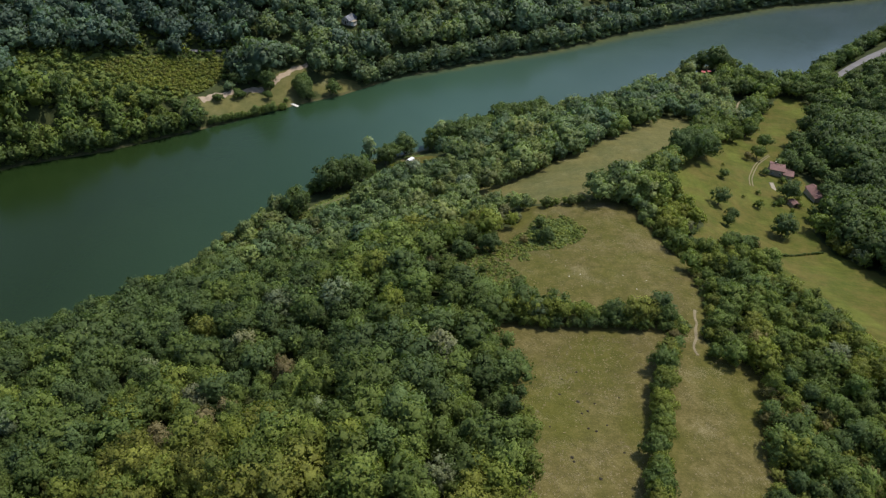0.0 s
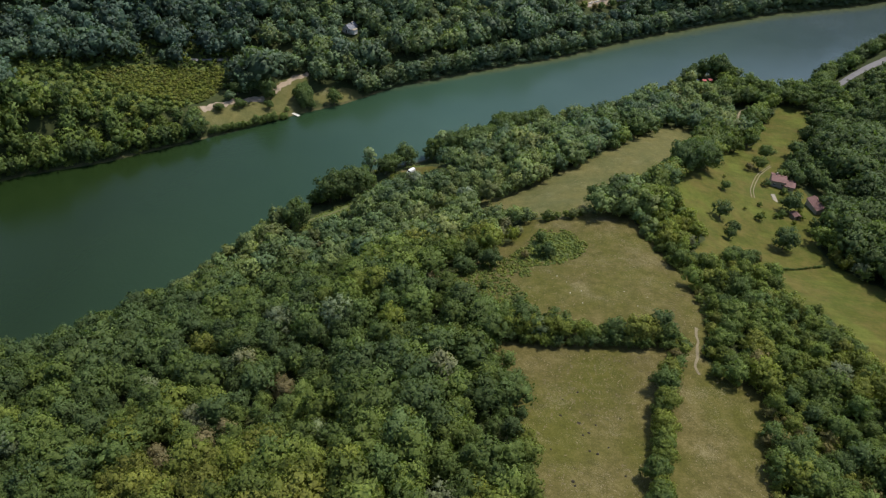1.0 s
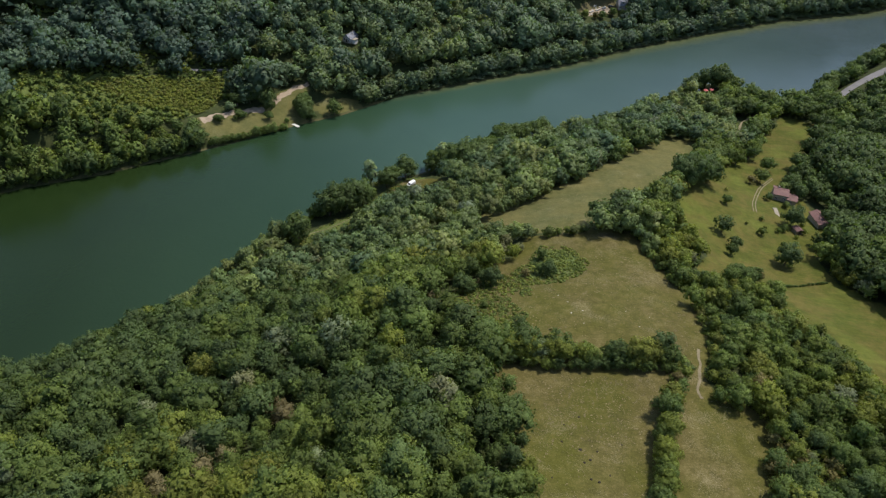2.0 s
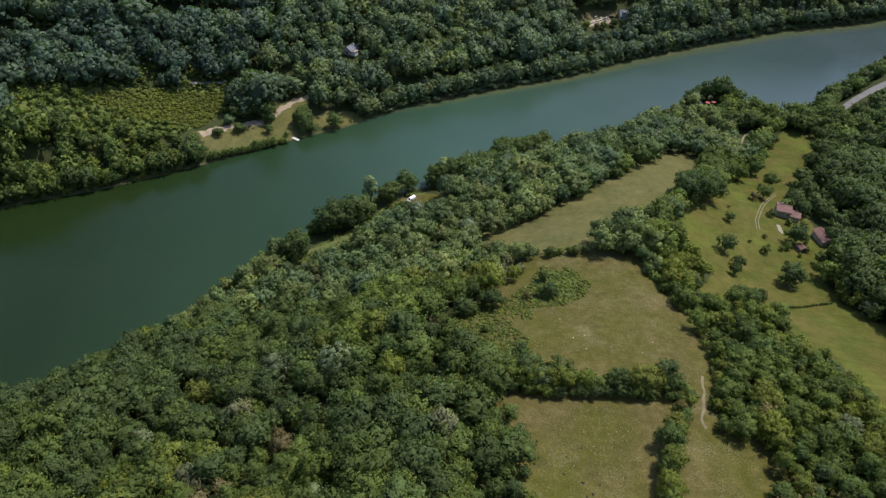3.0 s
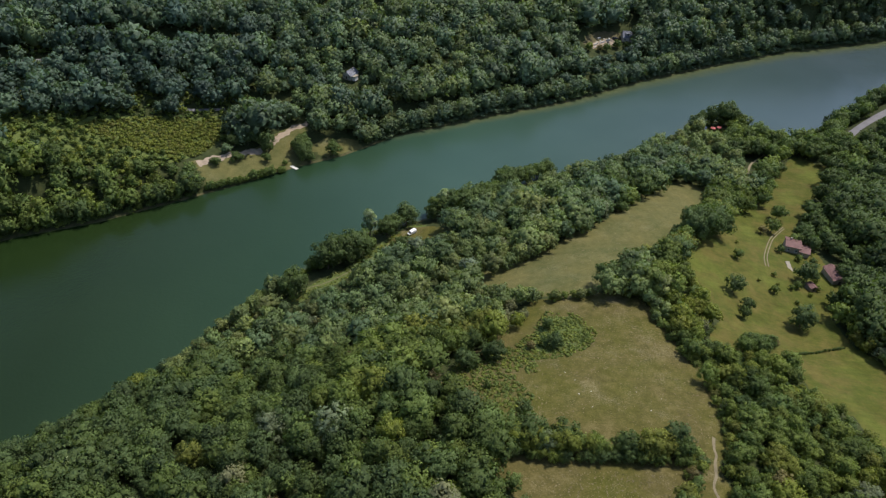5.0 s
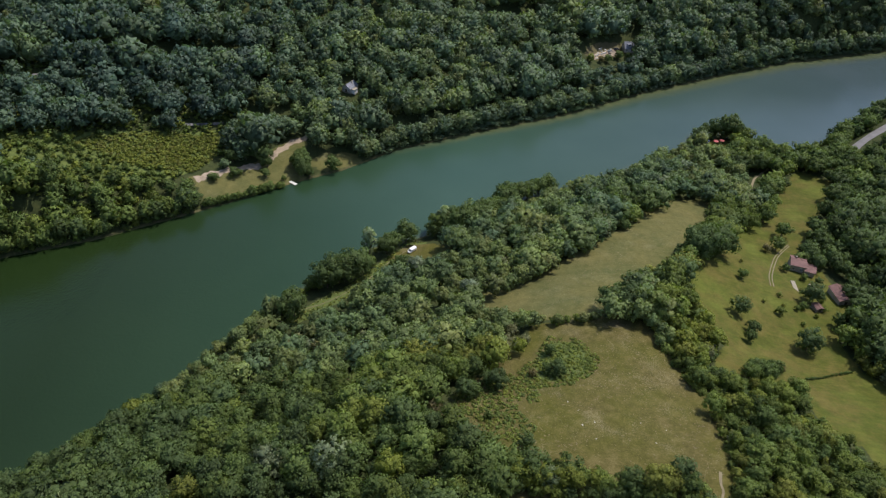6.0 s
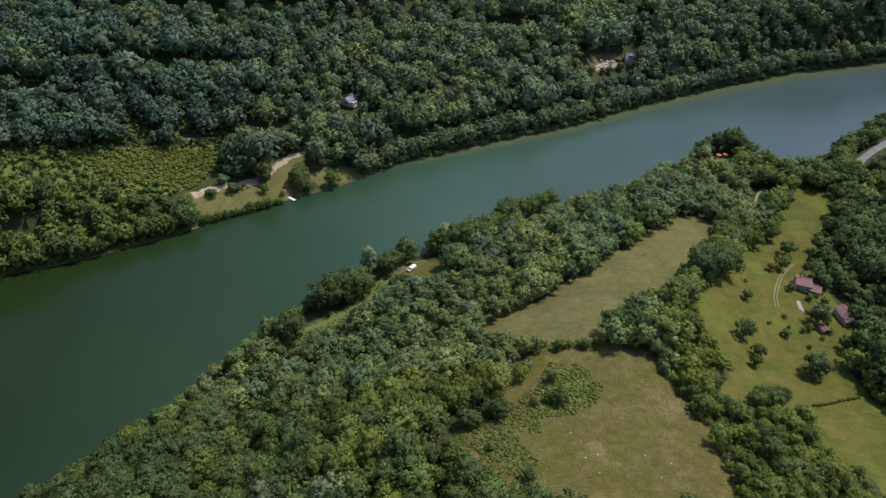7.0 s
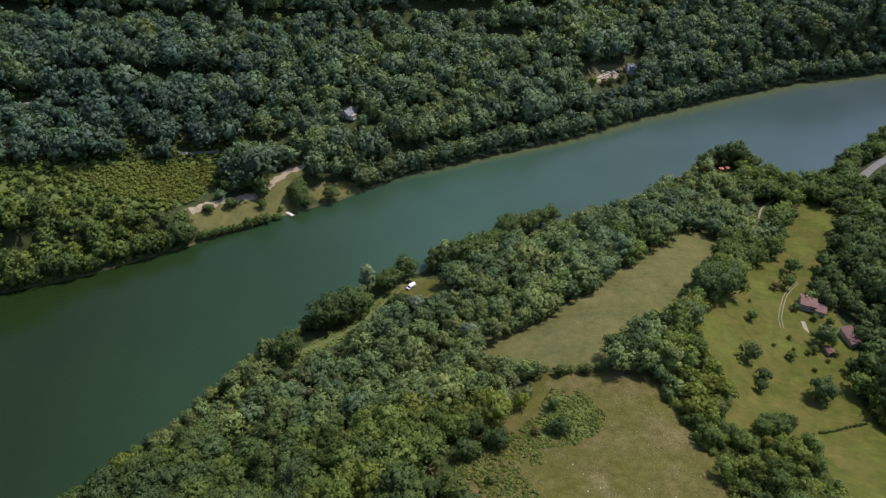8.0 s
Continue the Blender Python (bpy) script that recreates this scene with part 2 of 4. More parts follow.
FERN_FIELD = [(-186, 327), (-161, 344), (-128, 358), (-125, 341), (-132, 324), (-160, 318), (-181, 321)]
HEDGE_CROSS = [(15, 131), (15, 123), (64, 121), (66, 128), (62, 133)]
HEDGE_LONG = [(53, 124), (62, 120), (57, 103), (50, 74), (42, 44), (34, 44), (42, 72), (47, 94)]
BRAMBLES = [(27, 180), (33, 193), (43, 190), (48, 180), (44, 172), (36, 167), (27, 166), (27, 160), (20, 157), (25, 149), (20, 142), (13, 146), (3, 157), (1, 163), (12, 169), (21, 174)]
BRAMBLE_CORE = [(28, 178), (33, 190), (42, 188), (46, 179), (42, 172), (33, 168), (27, 170)]
VAN_SPOT = [(-28, 268), (-20, 282), (-8, 282), (-1, 272), (-6, 264), (-20, 262)]
BANK = [(-72, 236), (-50, 268), (-15, 294), (52, 345), (52, 326), (22, 298), (-2, 280), (-30, 258), (-64, 226)]
SHORE_MEADOW = [(-66, 226), (-58, 234), (-50, 243), (-42, 248.5), (-36, 257.5), (-29, 270), (-20, 283), (-14, 284), (-8, 280), (-2, 272), (-6, 265), (-20, 264), (-28, 259), (-36, 247.5), (-44, 237), (-52, 232), (-60, 222)]
FAR_GRASS = [(-78, 346), (-70, 342), (-52, 352), (-56, 356), (-70, 353)]
SCRUB = [(-222, 312), (-206, 290), (-160, 305), (-138, 318), (-128, 335), (-126, 362), (-178, 336)]
FAR_YARD = [(84.4, 481), (88, 490), (97, 500), (112, 506), (121, 503), (118, 499), (112, 493), (103, 485), (92.6, 479)]
WHITE_YARD = [(-68, 410), (-60, 410), (-60, 405.5), (-67, 405.5)]
RED_SPOT = [(145, 391), (157, 392), (157, 386), (146, 385)]
WOOD_PATH = [(147, 325), (149.2, 325), (153.2, 331), (159, 342.5), (165, 350), (163.6, 351.4), (157, 344), (151.2, 332.6)]
ROADSIDE = [(223, 379), (232, 390), (262, 410), (300, 428), (303, 424), (262, 405), (239, 389), (228, 375)]
LANE_EAST = [(-107, 371), (-97, 374), (-97, 377), (-107, 374)]
LANE_WEST = [(-232, 350), (-216, 360), (-216, 363), (-232, 354)]
LANE = [(-146, 356), (-129, 364), (-128, 367), (-146, 360)]
PATH_GAP = [(64.3, 116.5), (66.6, 116.5), (68.2, 124), (70, 130.5), (71.5, 137), (69, 137.5), (67.4, 131), (65.2, 124)]
GREY_SIGHT = [(114, 504), (123, 506), (126.5, 517), (117.5, 515)]
WHITE_SIGHT = [(-69, 411), (-60.5, 411), (-61, 416.5), (-69.5, 416.5)]
OPEN = [GREY_SIGHT, WHITE_SIGHT, PATH_GAP, WOOD_PATH, BRAMBLES, LANE, LANE_EAST, LANE_WEST, LOWER_FIELD, STRIP_FIELD, MIDDLE_FIELD, UPPER_FIELD, MEADOW, YARD, FAR_LAWN, FERN_FIELD, SHORE_MEADOW, FAR_GRASS, FAR_YARD, WHITE_YARD, RED_SPOT, ROADSIDE]


def spread_axis(lo, hi, step, reach):
    """Even steps from lo to hi, then ever wider ones out to the reach on both sides."""
    mid = np.arange(lo, hi + step, step)
    out = step * np.cumsum(1.25 ** np.arange(1, 60))
    out = out[out < reach]
    return np.concatenate([lo - out[::-1], mid, mid[-1] + out])


def grid_mesh(name, xs, ys, zfun, keep=None):
    gx, gy = np.meshgrid(xs, ys)
    z = zfun(gx, gy)
    w, h = len(xs), len(ys)
    idx = np.arange(w * h).reshape(h, w)
    quads = np.stack([idx[:-1, :-1], idx[:-1, 1:], idx[1:, 1:], idx[1:, :-1]], -1).reshape(-1, 4)
    return raw_mesh(name, np.stack([gx, gy, z], -1).reshape(-1, 3), quads), gx.ravel(), gy.ravel()


def raw_mesh(name, verts, faces, smooth=True):
    """A mesh from arrays of points and of equal faces."""
    me = bpy.data.meshes.new(name)
    verts, faces = np.asarray(verts, np.float32), np.asarray(faces, np.int32)
    k = faces.shape[1]
    me.vertices.add(len(verts))
    me.vertices.foreach_set("co", verts.ravel())
    me.loops.add(faces.size)
    me.loops.foreach_set("vertex_index", faces.ravel())
    me.polygons.add(len(faces))
    me.polygons.foreach_set("loop_start", np.arange(0, faces.size, k, dtype=np.int32))
    me.polygons.foreach_set("use_smooth", np.full(len(faces), smooth))
    me.update(calc_edges=True)
    return me


def rounded(me, normals):
    """Shading normals of leaf clumps, which follow the lobe that they clothe."""
    a = me.attributes.new("custom_normal", "FLOAT_VECTOR", "POINT")
    a.data.foreach_set("vector", np.asarray(normals, np.float32).ravel())


def give(me, name, values):
    a = me.attributes.new(name, "FLOAT", "POINT")
    a.data.foreach_set("value", np.asarray(values, np.float32).ravel())


XS, YS = spread_axis(-240, 330, 2.0, 2600), spread_axis(30, 600, 2.0, 2600)
land_mesh, gx, gy = grid_mesh("ground", XS, YS, height)


def about(polys, reach):
    """In or within reach of one of the outlines."""
    hit = np.zeros(len(gx), bool)
    for k in range(9):
        dx, dy = (0, 0) if k == 8 else (reach * math.cos(k * 0.785), reach * math.sin(k * 0.785))
        for p in polys:
            hit |= inside(p, gx + dx, gy + dy)
    return hit



give(land_mesh, "dry", about((LOWER_FIELD, STRIP_FIELD, MIDDLE_FIELD, UPPER_FIELD, HEDGE_CROSS, HEDGE_LONG), 4.0) | inside(VAN_SPOT, gx, gy))
give(land_mesh, "lush", about((MEADOW, YARD, RED_SPOT), 2.5) & ~about((LOWER_FIELD, STRIP_FIELD, MIDDLE_FIELD, UPPER_FIELD), 4.0))
give(land_mesh, "lawn", np.maximum(about((FAR_LAWN, FAR_GRASS, WHITE_YARD), 1.5), about((UPPER_FIELD,), 4.0)))
give(land_mesh, "fern", np.any([inside(p, gx, gy) for p in (FERN_FIELD, SCRUB, SHORE_MEADOW, BRAMBLE_CORE)], 0) & ~inside(VAN_SPOT, gx, gy))
give(land_mesh, "shore", np.maximum(np.clip(1 - np.abs(inland(gx, gy)) / 2.5, 0, 1) * 0.6, np.maximum(inside(FAR_YARD, gx, gy), 0.75 * np.exp(-((gx - 57) ** 2 / 40 + (gy - 198.5) ** 2 / 10)))))
land_mesh.materials.append(ground_mat)
ground = tagged(new("ground", land_mesh), "dry summer pasture, green meadow and wooded river banks", "ground", kind="structure")

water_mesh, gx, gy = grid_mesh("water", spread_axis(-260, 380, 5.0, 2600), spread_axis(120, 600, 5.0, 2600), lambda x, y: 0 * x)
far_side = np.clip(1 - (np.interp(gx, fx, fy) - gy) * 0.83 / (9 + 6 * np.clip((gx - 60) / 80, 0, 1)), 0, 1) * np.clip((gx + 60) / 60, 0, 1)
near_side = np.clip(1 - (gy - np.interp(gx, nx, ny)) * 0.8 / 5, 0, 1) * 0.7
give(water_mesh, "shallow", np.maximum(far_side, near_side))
# ramp along x that carries the painted sky reflection
give(water_mesh, "painted_sky", np.clip((gx + 150) / 420, 0, 1))
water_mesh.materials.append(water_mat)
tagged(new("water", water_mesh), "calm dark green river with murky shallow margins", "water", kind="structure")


def ribbon(name, line, width, material, label, category, lift=0.10, ragged=0.18):
    """A way laid over the ground along a line."""
    pts = [Vector((*p, 0)) for p in line]
    fine = []
    for i in range(len(pts) - 1):
        a, b, c, d = pts[max(i - 1, 0)], pts[i], pts[i + 1], pts[min(i + 2, len(pts) - 1)]
        n = max(2, int((c - b).length / 0.8))
        for s in range(n):
            u = s / n
            fine.append(0.5 * ((2 * b) + (c - a) * u + (2 * a - 5 * b + 4 * c - d) * u * u + (3 * b - a - 3 * c + d) * u ** 3))
    fine.append(pts[-1])
    verts, faces = [], []
    rng = random.Random(name)
    for i, p in enumerate(fine):
        t = (fine[min(i + 1, len(fine) - 1)] - fine[max(i - 1, 0)]).normalized()
        side = Vector((-t.y, t.x, 0)) * width / 2
        for k in range(5):
            fray = math.sin(i * 0.55 + k * 2.1) * 0.6 + math.sin(i * 1.37 + k) * 0.3 + rng.uniform(-0.25, 0.25)
            q = p + side * ((k - 2) / 2) * (1 + ragged * fray * (k in (0, 4)) * (material is not asphalt))
            verts.append((q.x, q.y, float(height(q.x, q.y)) + lift))
            if i and k < 4:
                o = 5 * i + k
                faces.append((o - 5, o - 4, o + 1, o))
    me = raw_mesh(name, verts, faces)
    me.materials.append(material)
    return tagged(new(name, me), label, category, kind="structure")


ribbon("field_path", [(70.2, 136.4), (69.2, 133), (68.9, 130.6), (67.9, 128), (67.3, 125.8), (66.8, 123.4), (65.6, 121.4), (65.2, 119.4), (65.5, 117.4)], 0.7, trodden, "worn earth path between two fields", "path", 0.07, 0.4)
for off in (-0.65, 0.65):
    ribbon("wheel_track", [(129 + off, 243), (131 + off, 250), (135 + off, 258), (141 + off, 268), (150, 278 - off)], 0.42, trodden, "pale two-wheel farm track in the meadow grass", "track")
ribbon("wood_path", [(146, 319), (148, 325), (152.1, 332), (157.8, 343.4), (164.3, 350.6), (169.5, 355.5)], 1.1, trodden, "pale earth track through the wood", "path")
ribbon("road", [(206, 350), (219, 371), (234, 386), (256, 400), (290, 418), (340, 436)], 5.0, asphalt, "pale sunlit asphalt road by the river", "road", 0.12)
ribbon("far_gravel_road", [(-130, 319.5), (-122.7, 326.2), (-115.7, 331.2), (-108.2, 335), (-101.8, 338.4)], 4.0, gravel, "pale eroded gravel bank along the lawn", "gravel bank", ragged=0.5)
ribbon("far_gravel_road", [(-98.5, 344), (-96.9, 347), (-90.9, 356.6), (-85, 362), (-82, 364)], 3.6, gravel, "pale eroded gravel bank along the lawn", "gravel bank", ragged=0.5)
ribbon("far_lane", [(-147, 358), (-138, 362), (-128, 366)], 1.8, asphalt, "pale lane cutting through the far woods", "road")
ribbon("far_lane", [(-110, 371), (-102, 374), (-95, 376)], 1.8, asphalt, "pale lane cutting through the far woods", "road")
ribbon("far_lane", [(-234, 350), (-224, 356.5), (-214, 362.5)], 2.2, asphalt, "pale lane cutting through the far woods", "road")
ribbon("far_yard_gravel", [(90, 480), (96, 486.5), (103, 492.5), (108, 496)], 3.4, gravel, "dug sandy ground beside the far house", "ground", 0.12, 0.45)
ribbon("far_yard_terrace", [(100, 486.5), (106, 490.5), (113, 494.5)], 2.6, gravel, "pale levelled terrace before the far house", "ground", 0.13, 0.3)
ribbon("shore_path", [(-70, 223), (-59, 233), (-52, 236), (-44, 242), (-34, 253), (-26, 268), (-16, 280)], 0.35, trodden, "faint trodden path in the shore meadow", "path")


# ---- trees ----
def units(v):
    return v / (np.linalg.norm(v, axis=-1, keepdims=True) + 1e-9)


def core(centre, radius, squash):
    """A closed inner lump, so that a crown is not seen through."""
    th = np.linspace(0, 2 * np.pi, 8)[:-1]
    v = [(centre[0], centre[1], centre[2] - radius * squash), (centre[0], centre[1], centre[2] + radius * squash)]
    for zz, rr in ((-0.6, 0.75), (0.05, 1.0), (0.65, 0.72)):
        v += [(centre[0] + radius * rr * np.cos(a + zz), centre[1] + radius * rr * np.sin(a + zz), centre[2] + radius * squash * zz) for a in th]
    f = []
    for i in range(7):
        j = (i + 1) % 7
        f += [(0, 2 + j, 2 + i), (1, 16 + i, 16 + j)]
        for o in (2, 9):
            f += [(o + i, o + j, o + 7 + j), (o + i, o + 7 + j, o + 7 + i)]
    return np.array(v), np.array(f)


BALL = np.array([(1, 0, 0), (0, 1, 0), (-1, 0, 0), (0, -1, 0), (0, 0, 1), (0, 0, -1)], float)
BALL_FACES = np.array([(0, 1, 4), (1, 2, 4), (2, 3, 4), (3, 0, 4), (1, 0, 5), (2, 1, 5), (3, 2, 5), (0, 3, 5)])


def crown(seed, cards, size, wide=0.42, foot=0.12, lobes=16, peak=0.0, plump=0.0):
    """One crown of a tree one unit high: uneven boughs over a dome, clad in leaf sprays that lie every way."""
    rng = np.random.default_rng(seed)
    mid, half = foot + (1 - foot) * 0.5, (1 - foot) * 0.5
    i = np.arange(lobes)
    up = np.clip(-0.45 + 1.42 * (i + 0.5) / lobes, -1, 0.98)
    ang = i * 2.39996 + rng.uniform(-0.6, 0.6, lobes)
    flat = np.sqrt(1 - up ** 2) * (1 - peak * np.clip(up, 0, 1))
    out = np.stack([flat * np.cos(ang), flat * np.sin(ang), up], -1)
    reach = rng.uniform(0.56, 0.92, (lobes, 1)) - 0.1 * plump
    c = out * reach * (wide, wide, half * 1.02) + (0, 0, mid)
    r = wide * (rng.uniform(0.15, 0.40, lobes) + 0.06 * plump)
    share = r ** 2 / np.sum(r ** 2)
    pick = rng.choice(lobes, cards, p=share)
    d = units(units(rng.normal(size=(cards, 3))) + units(out[pick] * (1, 1, 0.8) + (0, 0, 0.3)) * 0.85)
    at = c[pick] + d * (r[pick] * rng.uniform(0.78, 1.22, cards))[:, None] * (1, 1, 0.9)
    # a part of the sprays closes the hollows between the boughs
    scale = np.array((wide, wide, half))
    over = units(rng.normal(size=(cards, 3)) + (0, 0, 0.75))
    fill = over * scale * rng.uniform(0.62, 0.93, (cards, 1)) * (1 - peak * 0.5 * np.clip(over[:, 2:], 0, 1) * (1, 1, 0)) + (0, 0, mid)
    at = np.where(rng.random((cards, 1)) < 0.30, fill, at)
    loose = np.where(rng.random((cards, 1)) < 0.5, 0.8, 0.35)
    n = units(d + rng.normal(size=(cards, 3)) * loose + (0, 0, 0.15))
    a = units(np.cross(n, rng.normal(size=(cards, 3))))
    b = np.cross(n, a)
    s = size * rng.uniform(0.5, 1.35, (cards, 1))
    long_ = rng.uniform(0.9, 1.5, (cards, 1))
    v = np.stack([at + a * s * long_, at - a * s * 0.5 + b * s * 0.8, at - a * s * 0.5 - b * s * 0.8], 1).reshape(-1, 3)
    f = np.arange(cards * 3).reshape(-1, 3)
    cv, cf = core((0, 0, mid - half * 0.06), wide * 0.56, half * 0.58 / (wide * 0.56))
    dome = units((at - (0, 0, mid)) / scale)
    soft = units(d * 0.40 + dome * 0.72 + n * 0.42)
    # under the sprays each bough has a knobbly body of its own
    knob = units(BALL[None] + rng.normal(size=(lobes, 6, 3)) * 0.25)
    bv = (c[:, None] + knob * (r * 0.74)[:, None, None] * (1, 1, 0.9)).reshape(-1, 3)
    bf = (BALL_FACES[None] + 6 * np.arange(lobes)[:, None, None]).reshape(-1, 3)
    swell = units(0.6 * knob.reshape(-1, 3) + 0.4 * units((bv - (0, 0, mid)) / scale))
    normal = np.concatenate([np.repeat(soft, 3, 0), swell, units(cv - (0, 0, mid))])
    return np.concatenate([v, bv, cv]), np.concatenate([f, bf + len(v), cf + len(v) + len(bv)]), normal


HILL_CROWNS = [crown(80 + i, 900, 0.0272, wide=0.38 + 0.06 * (i % 3), foot=0.06, lobes=24 + i % 7, peak=0.25 * (i % 2)) for i in range(9)]
NEAR_CROWNS = [crown(i, 620, 0.0325, wide=0.38 + 0.06 * (i % 3), foot=0.06, lobes=20 + i % 7, peak=0.25 * (i % 2)) for i in range(9)]
MID_CROWNS = [crown(20 + i, 340, 0.044, wide=0.38 + 0.06 * (i % 3), foot=0.05, lobes=16 + i % 5, peak=0.3 * (i % 2), plump=0.3) for i in range(9)]
FAR_CROWNS = [crown(40 + i, 195, 0.056, wide=0.38 + 0.06 * (i % 3), foot=0.03, lobes=12 + i % 4, peak=0.35 * (i % 3) / 2, plump=0.6) for i in range(9)]
ROUGH_CROWNS = [crown(60 + i, 30, 0.10, wide=0.42, foot=0.03, lobes=5, plump=1.2) for i in range(4)]
OUTER_CROWNS = [crown(70 + i, 75, 0.065, wide=0.44, foot=0.03, lobes=8, plump=1.0) for i in range(4)]

# ledges and lanes along the far slope
SLOPE_GAPS = [((-275, 413), (-204, 438), (-145, 460), (-80, 483), (0, 513), (60, 532)), ((-250, 343), (-227, 355), (-200, 366)),
              ((-165, 350), (-143, 360), (-120, 369), (-95, 380)), ((20, 492), (38, 501), (55, 508)), ((-215, 378), (-150, 408), (-110, 420))]


def beside(line, x, y):
    """The least distance from a line of points."""
    best = np.full(np.shape(x), 1e9)
    for (ax, ay), (bx, by) in zip(line, line[1:]):
        u = np.clip(((x - ax) * (bx - ax) + (y - ay) * (by - ay)) / ((bx - ax) ** 2 + (by - ay) ** 2), 0, 1)
        best = np.minimum(best, np.hypot(x - ax - u * (bx - ax), y - ay - u * (by - ay)))
    return best


def clear(x, y, tall, margin=1.6):
    """Which trees of that height neither stand in an open place nor hide it from the camera."""
    ok = inland(x, y) > 0.4
    away = np.stack([x, y - 20.0], -1)
    dist = np.linalg.norm(away, axis=-1)
    away = away / dist[..., None]
    slope = dist / (187 - height(x, y))
    side = np.stack([-away[..., 1], away[..., 0]], -1) * margin
    for share in (0.0, 0.3, 0.6, 0.85):
        px, py = x + away[..., 0] * tall * slope * share, y + away[..., 1] * tall * slope * share
        for k in (-1, 0, 1):
            for p in OPEN:
                ok &= ~inside(p, px + side[..., 0] * k, py + side[..., 1] * k)
    return ok


def fitted(x, y, tall, margin=1.6, shares=(1.0, 0.72, 0.5, 0.32)):
    """The trees' heights, lowered to fit the camera's view where a tall one would hide an open place; 0 where none can
    stand.
    """
    out = np.zeros(len(x))
    for share in shares:
        todo = np.where(out == 0)[0]
        good = clear(x[todo], y[todo], tall[todo] * share, margin)
        out[todo[good]] = tall[todo[good]] * share
    return out


def scatter(seed, x0, x1, y0, y1, step, loose=0.42):
    """Uneven places about a step apart."""
    rng = np.random.default_rng(seed)
    gx, gy = np.meshgrid(np.arange(x0, x1, step), np.arange(y0, y1, step * 0.9))
    gx = gx + (np.arange(gx.shape[0]) % 2)[:, None] * step / 2
    x = (gx + rng.uniform(-loose, loose, gx.shape) * step).ravel()
    y = (gy + rng.uniform(-loose, loose, gy.shape) * step).ravel()
    return x, y, rng


def patchy(x, y, scale, seed):
    """Slow variation over the land, 0 to 1."""
    r = np.random.default_rng(seed)
    v = 0
    for k in range(5):
        a, ph, s = r.uniform(0, 6.28), r.uniform(0, 6.28), scale * r.uniform(0.5, 1.6)
        v = v + np.sin((x * np.cos(a) + y * np.sin(a)) / s + ph)
    return 0.5 + 0.5 * np.tanh(v * 0.5)


def woods(name, x, y, tall, crowns, tint, material, seed, label, category="forest", least=4.0, slim=1.0):
    """Many trees joined into one wood."""
    rng = np.random.default_rng(seed)
    z = height(x, y)
    vs, fs, ns, ts, tones, base = [], [], [], [], [], 0
    which = rng.integers(0, len(crowns), len(x))
    for k, (cv, cf, cn) in enumerate(crowns):
        sel = np.where(which == k)[0]
        if not len(sel):
            continue
        a = rng.uniform(0, 6.28, len(sel))
        wide = np.maximum(tall[sel] * slim, least) * rng.uniform(0.85, 1.15, len(sel))
        c, s = np.cos(a) * wide, np.sin(a) * wide
        px = cv[None, :, 0] * c[:, None] - cv[None, :, 1] * s[:, None] + x[sel, None]
        py = cv[None, :, 0] * s[:, None] + cv[None, :, 1] * c[:, None] + y[sel, None]
        pz = cv[None, :, 2] * tall[sel, None] + z[sel, None] - 0.3
        vs.append(np.stack([px, py, pz], -1).reshape(-1, 3))
        ca, sa = np.cos(a)[:, None], np.sin(a)[:, None]
        ns.append(np.stack([cn[None, :, 0] * ca - cn[None, :, 1] * sa, cn[None, :, 0] * sa + cn[None, :, 1] * ca, cn[None, :, 2] + 0 * ca], -1).reshape(-1, 3))
        n = len(cv)
        fs.append((cf[None] + (np.arange(len(sel)) * n)[:, None, None] + base).reshape(-1, 3))
        ts.append(np.repeat(tint[sel], n))
        tones.append(np.repeat(rng.uniform(0.72, 1.26, len(sel)), n))
        base += n * len(sel)
    me = raw_mesh(name, np.concatenate(vs), np.concatenate(fs), True)
    rounded(me, np.concatenate(ns))
    give(me, "tint", np.concatenate(ts))
    give(me, "tone", np.concatenate(tones))
    me.materials.append(material)
    return tagged(new(name, me), label, category, kind="stuff")


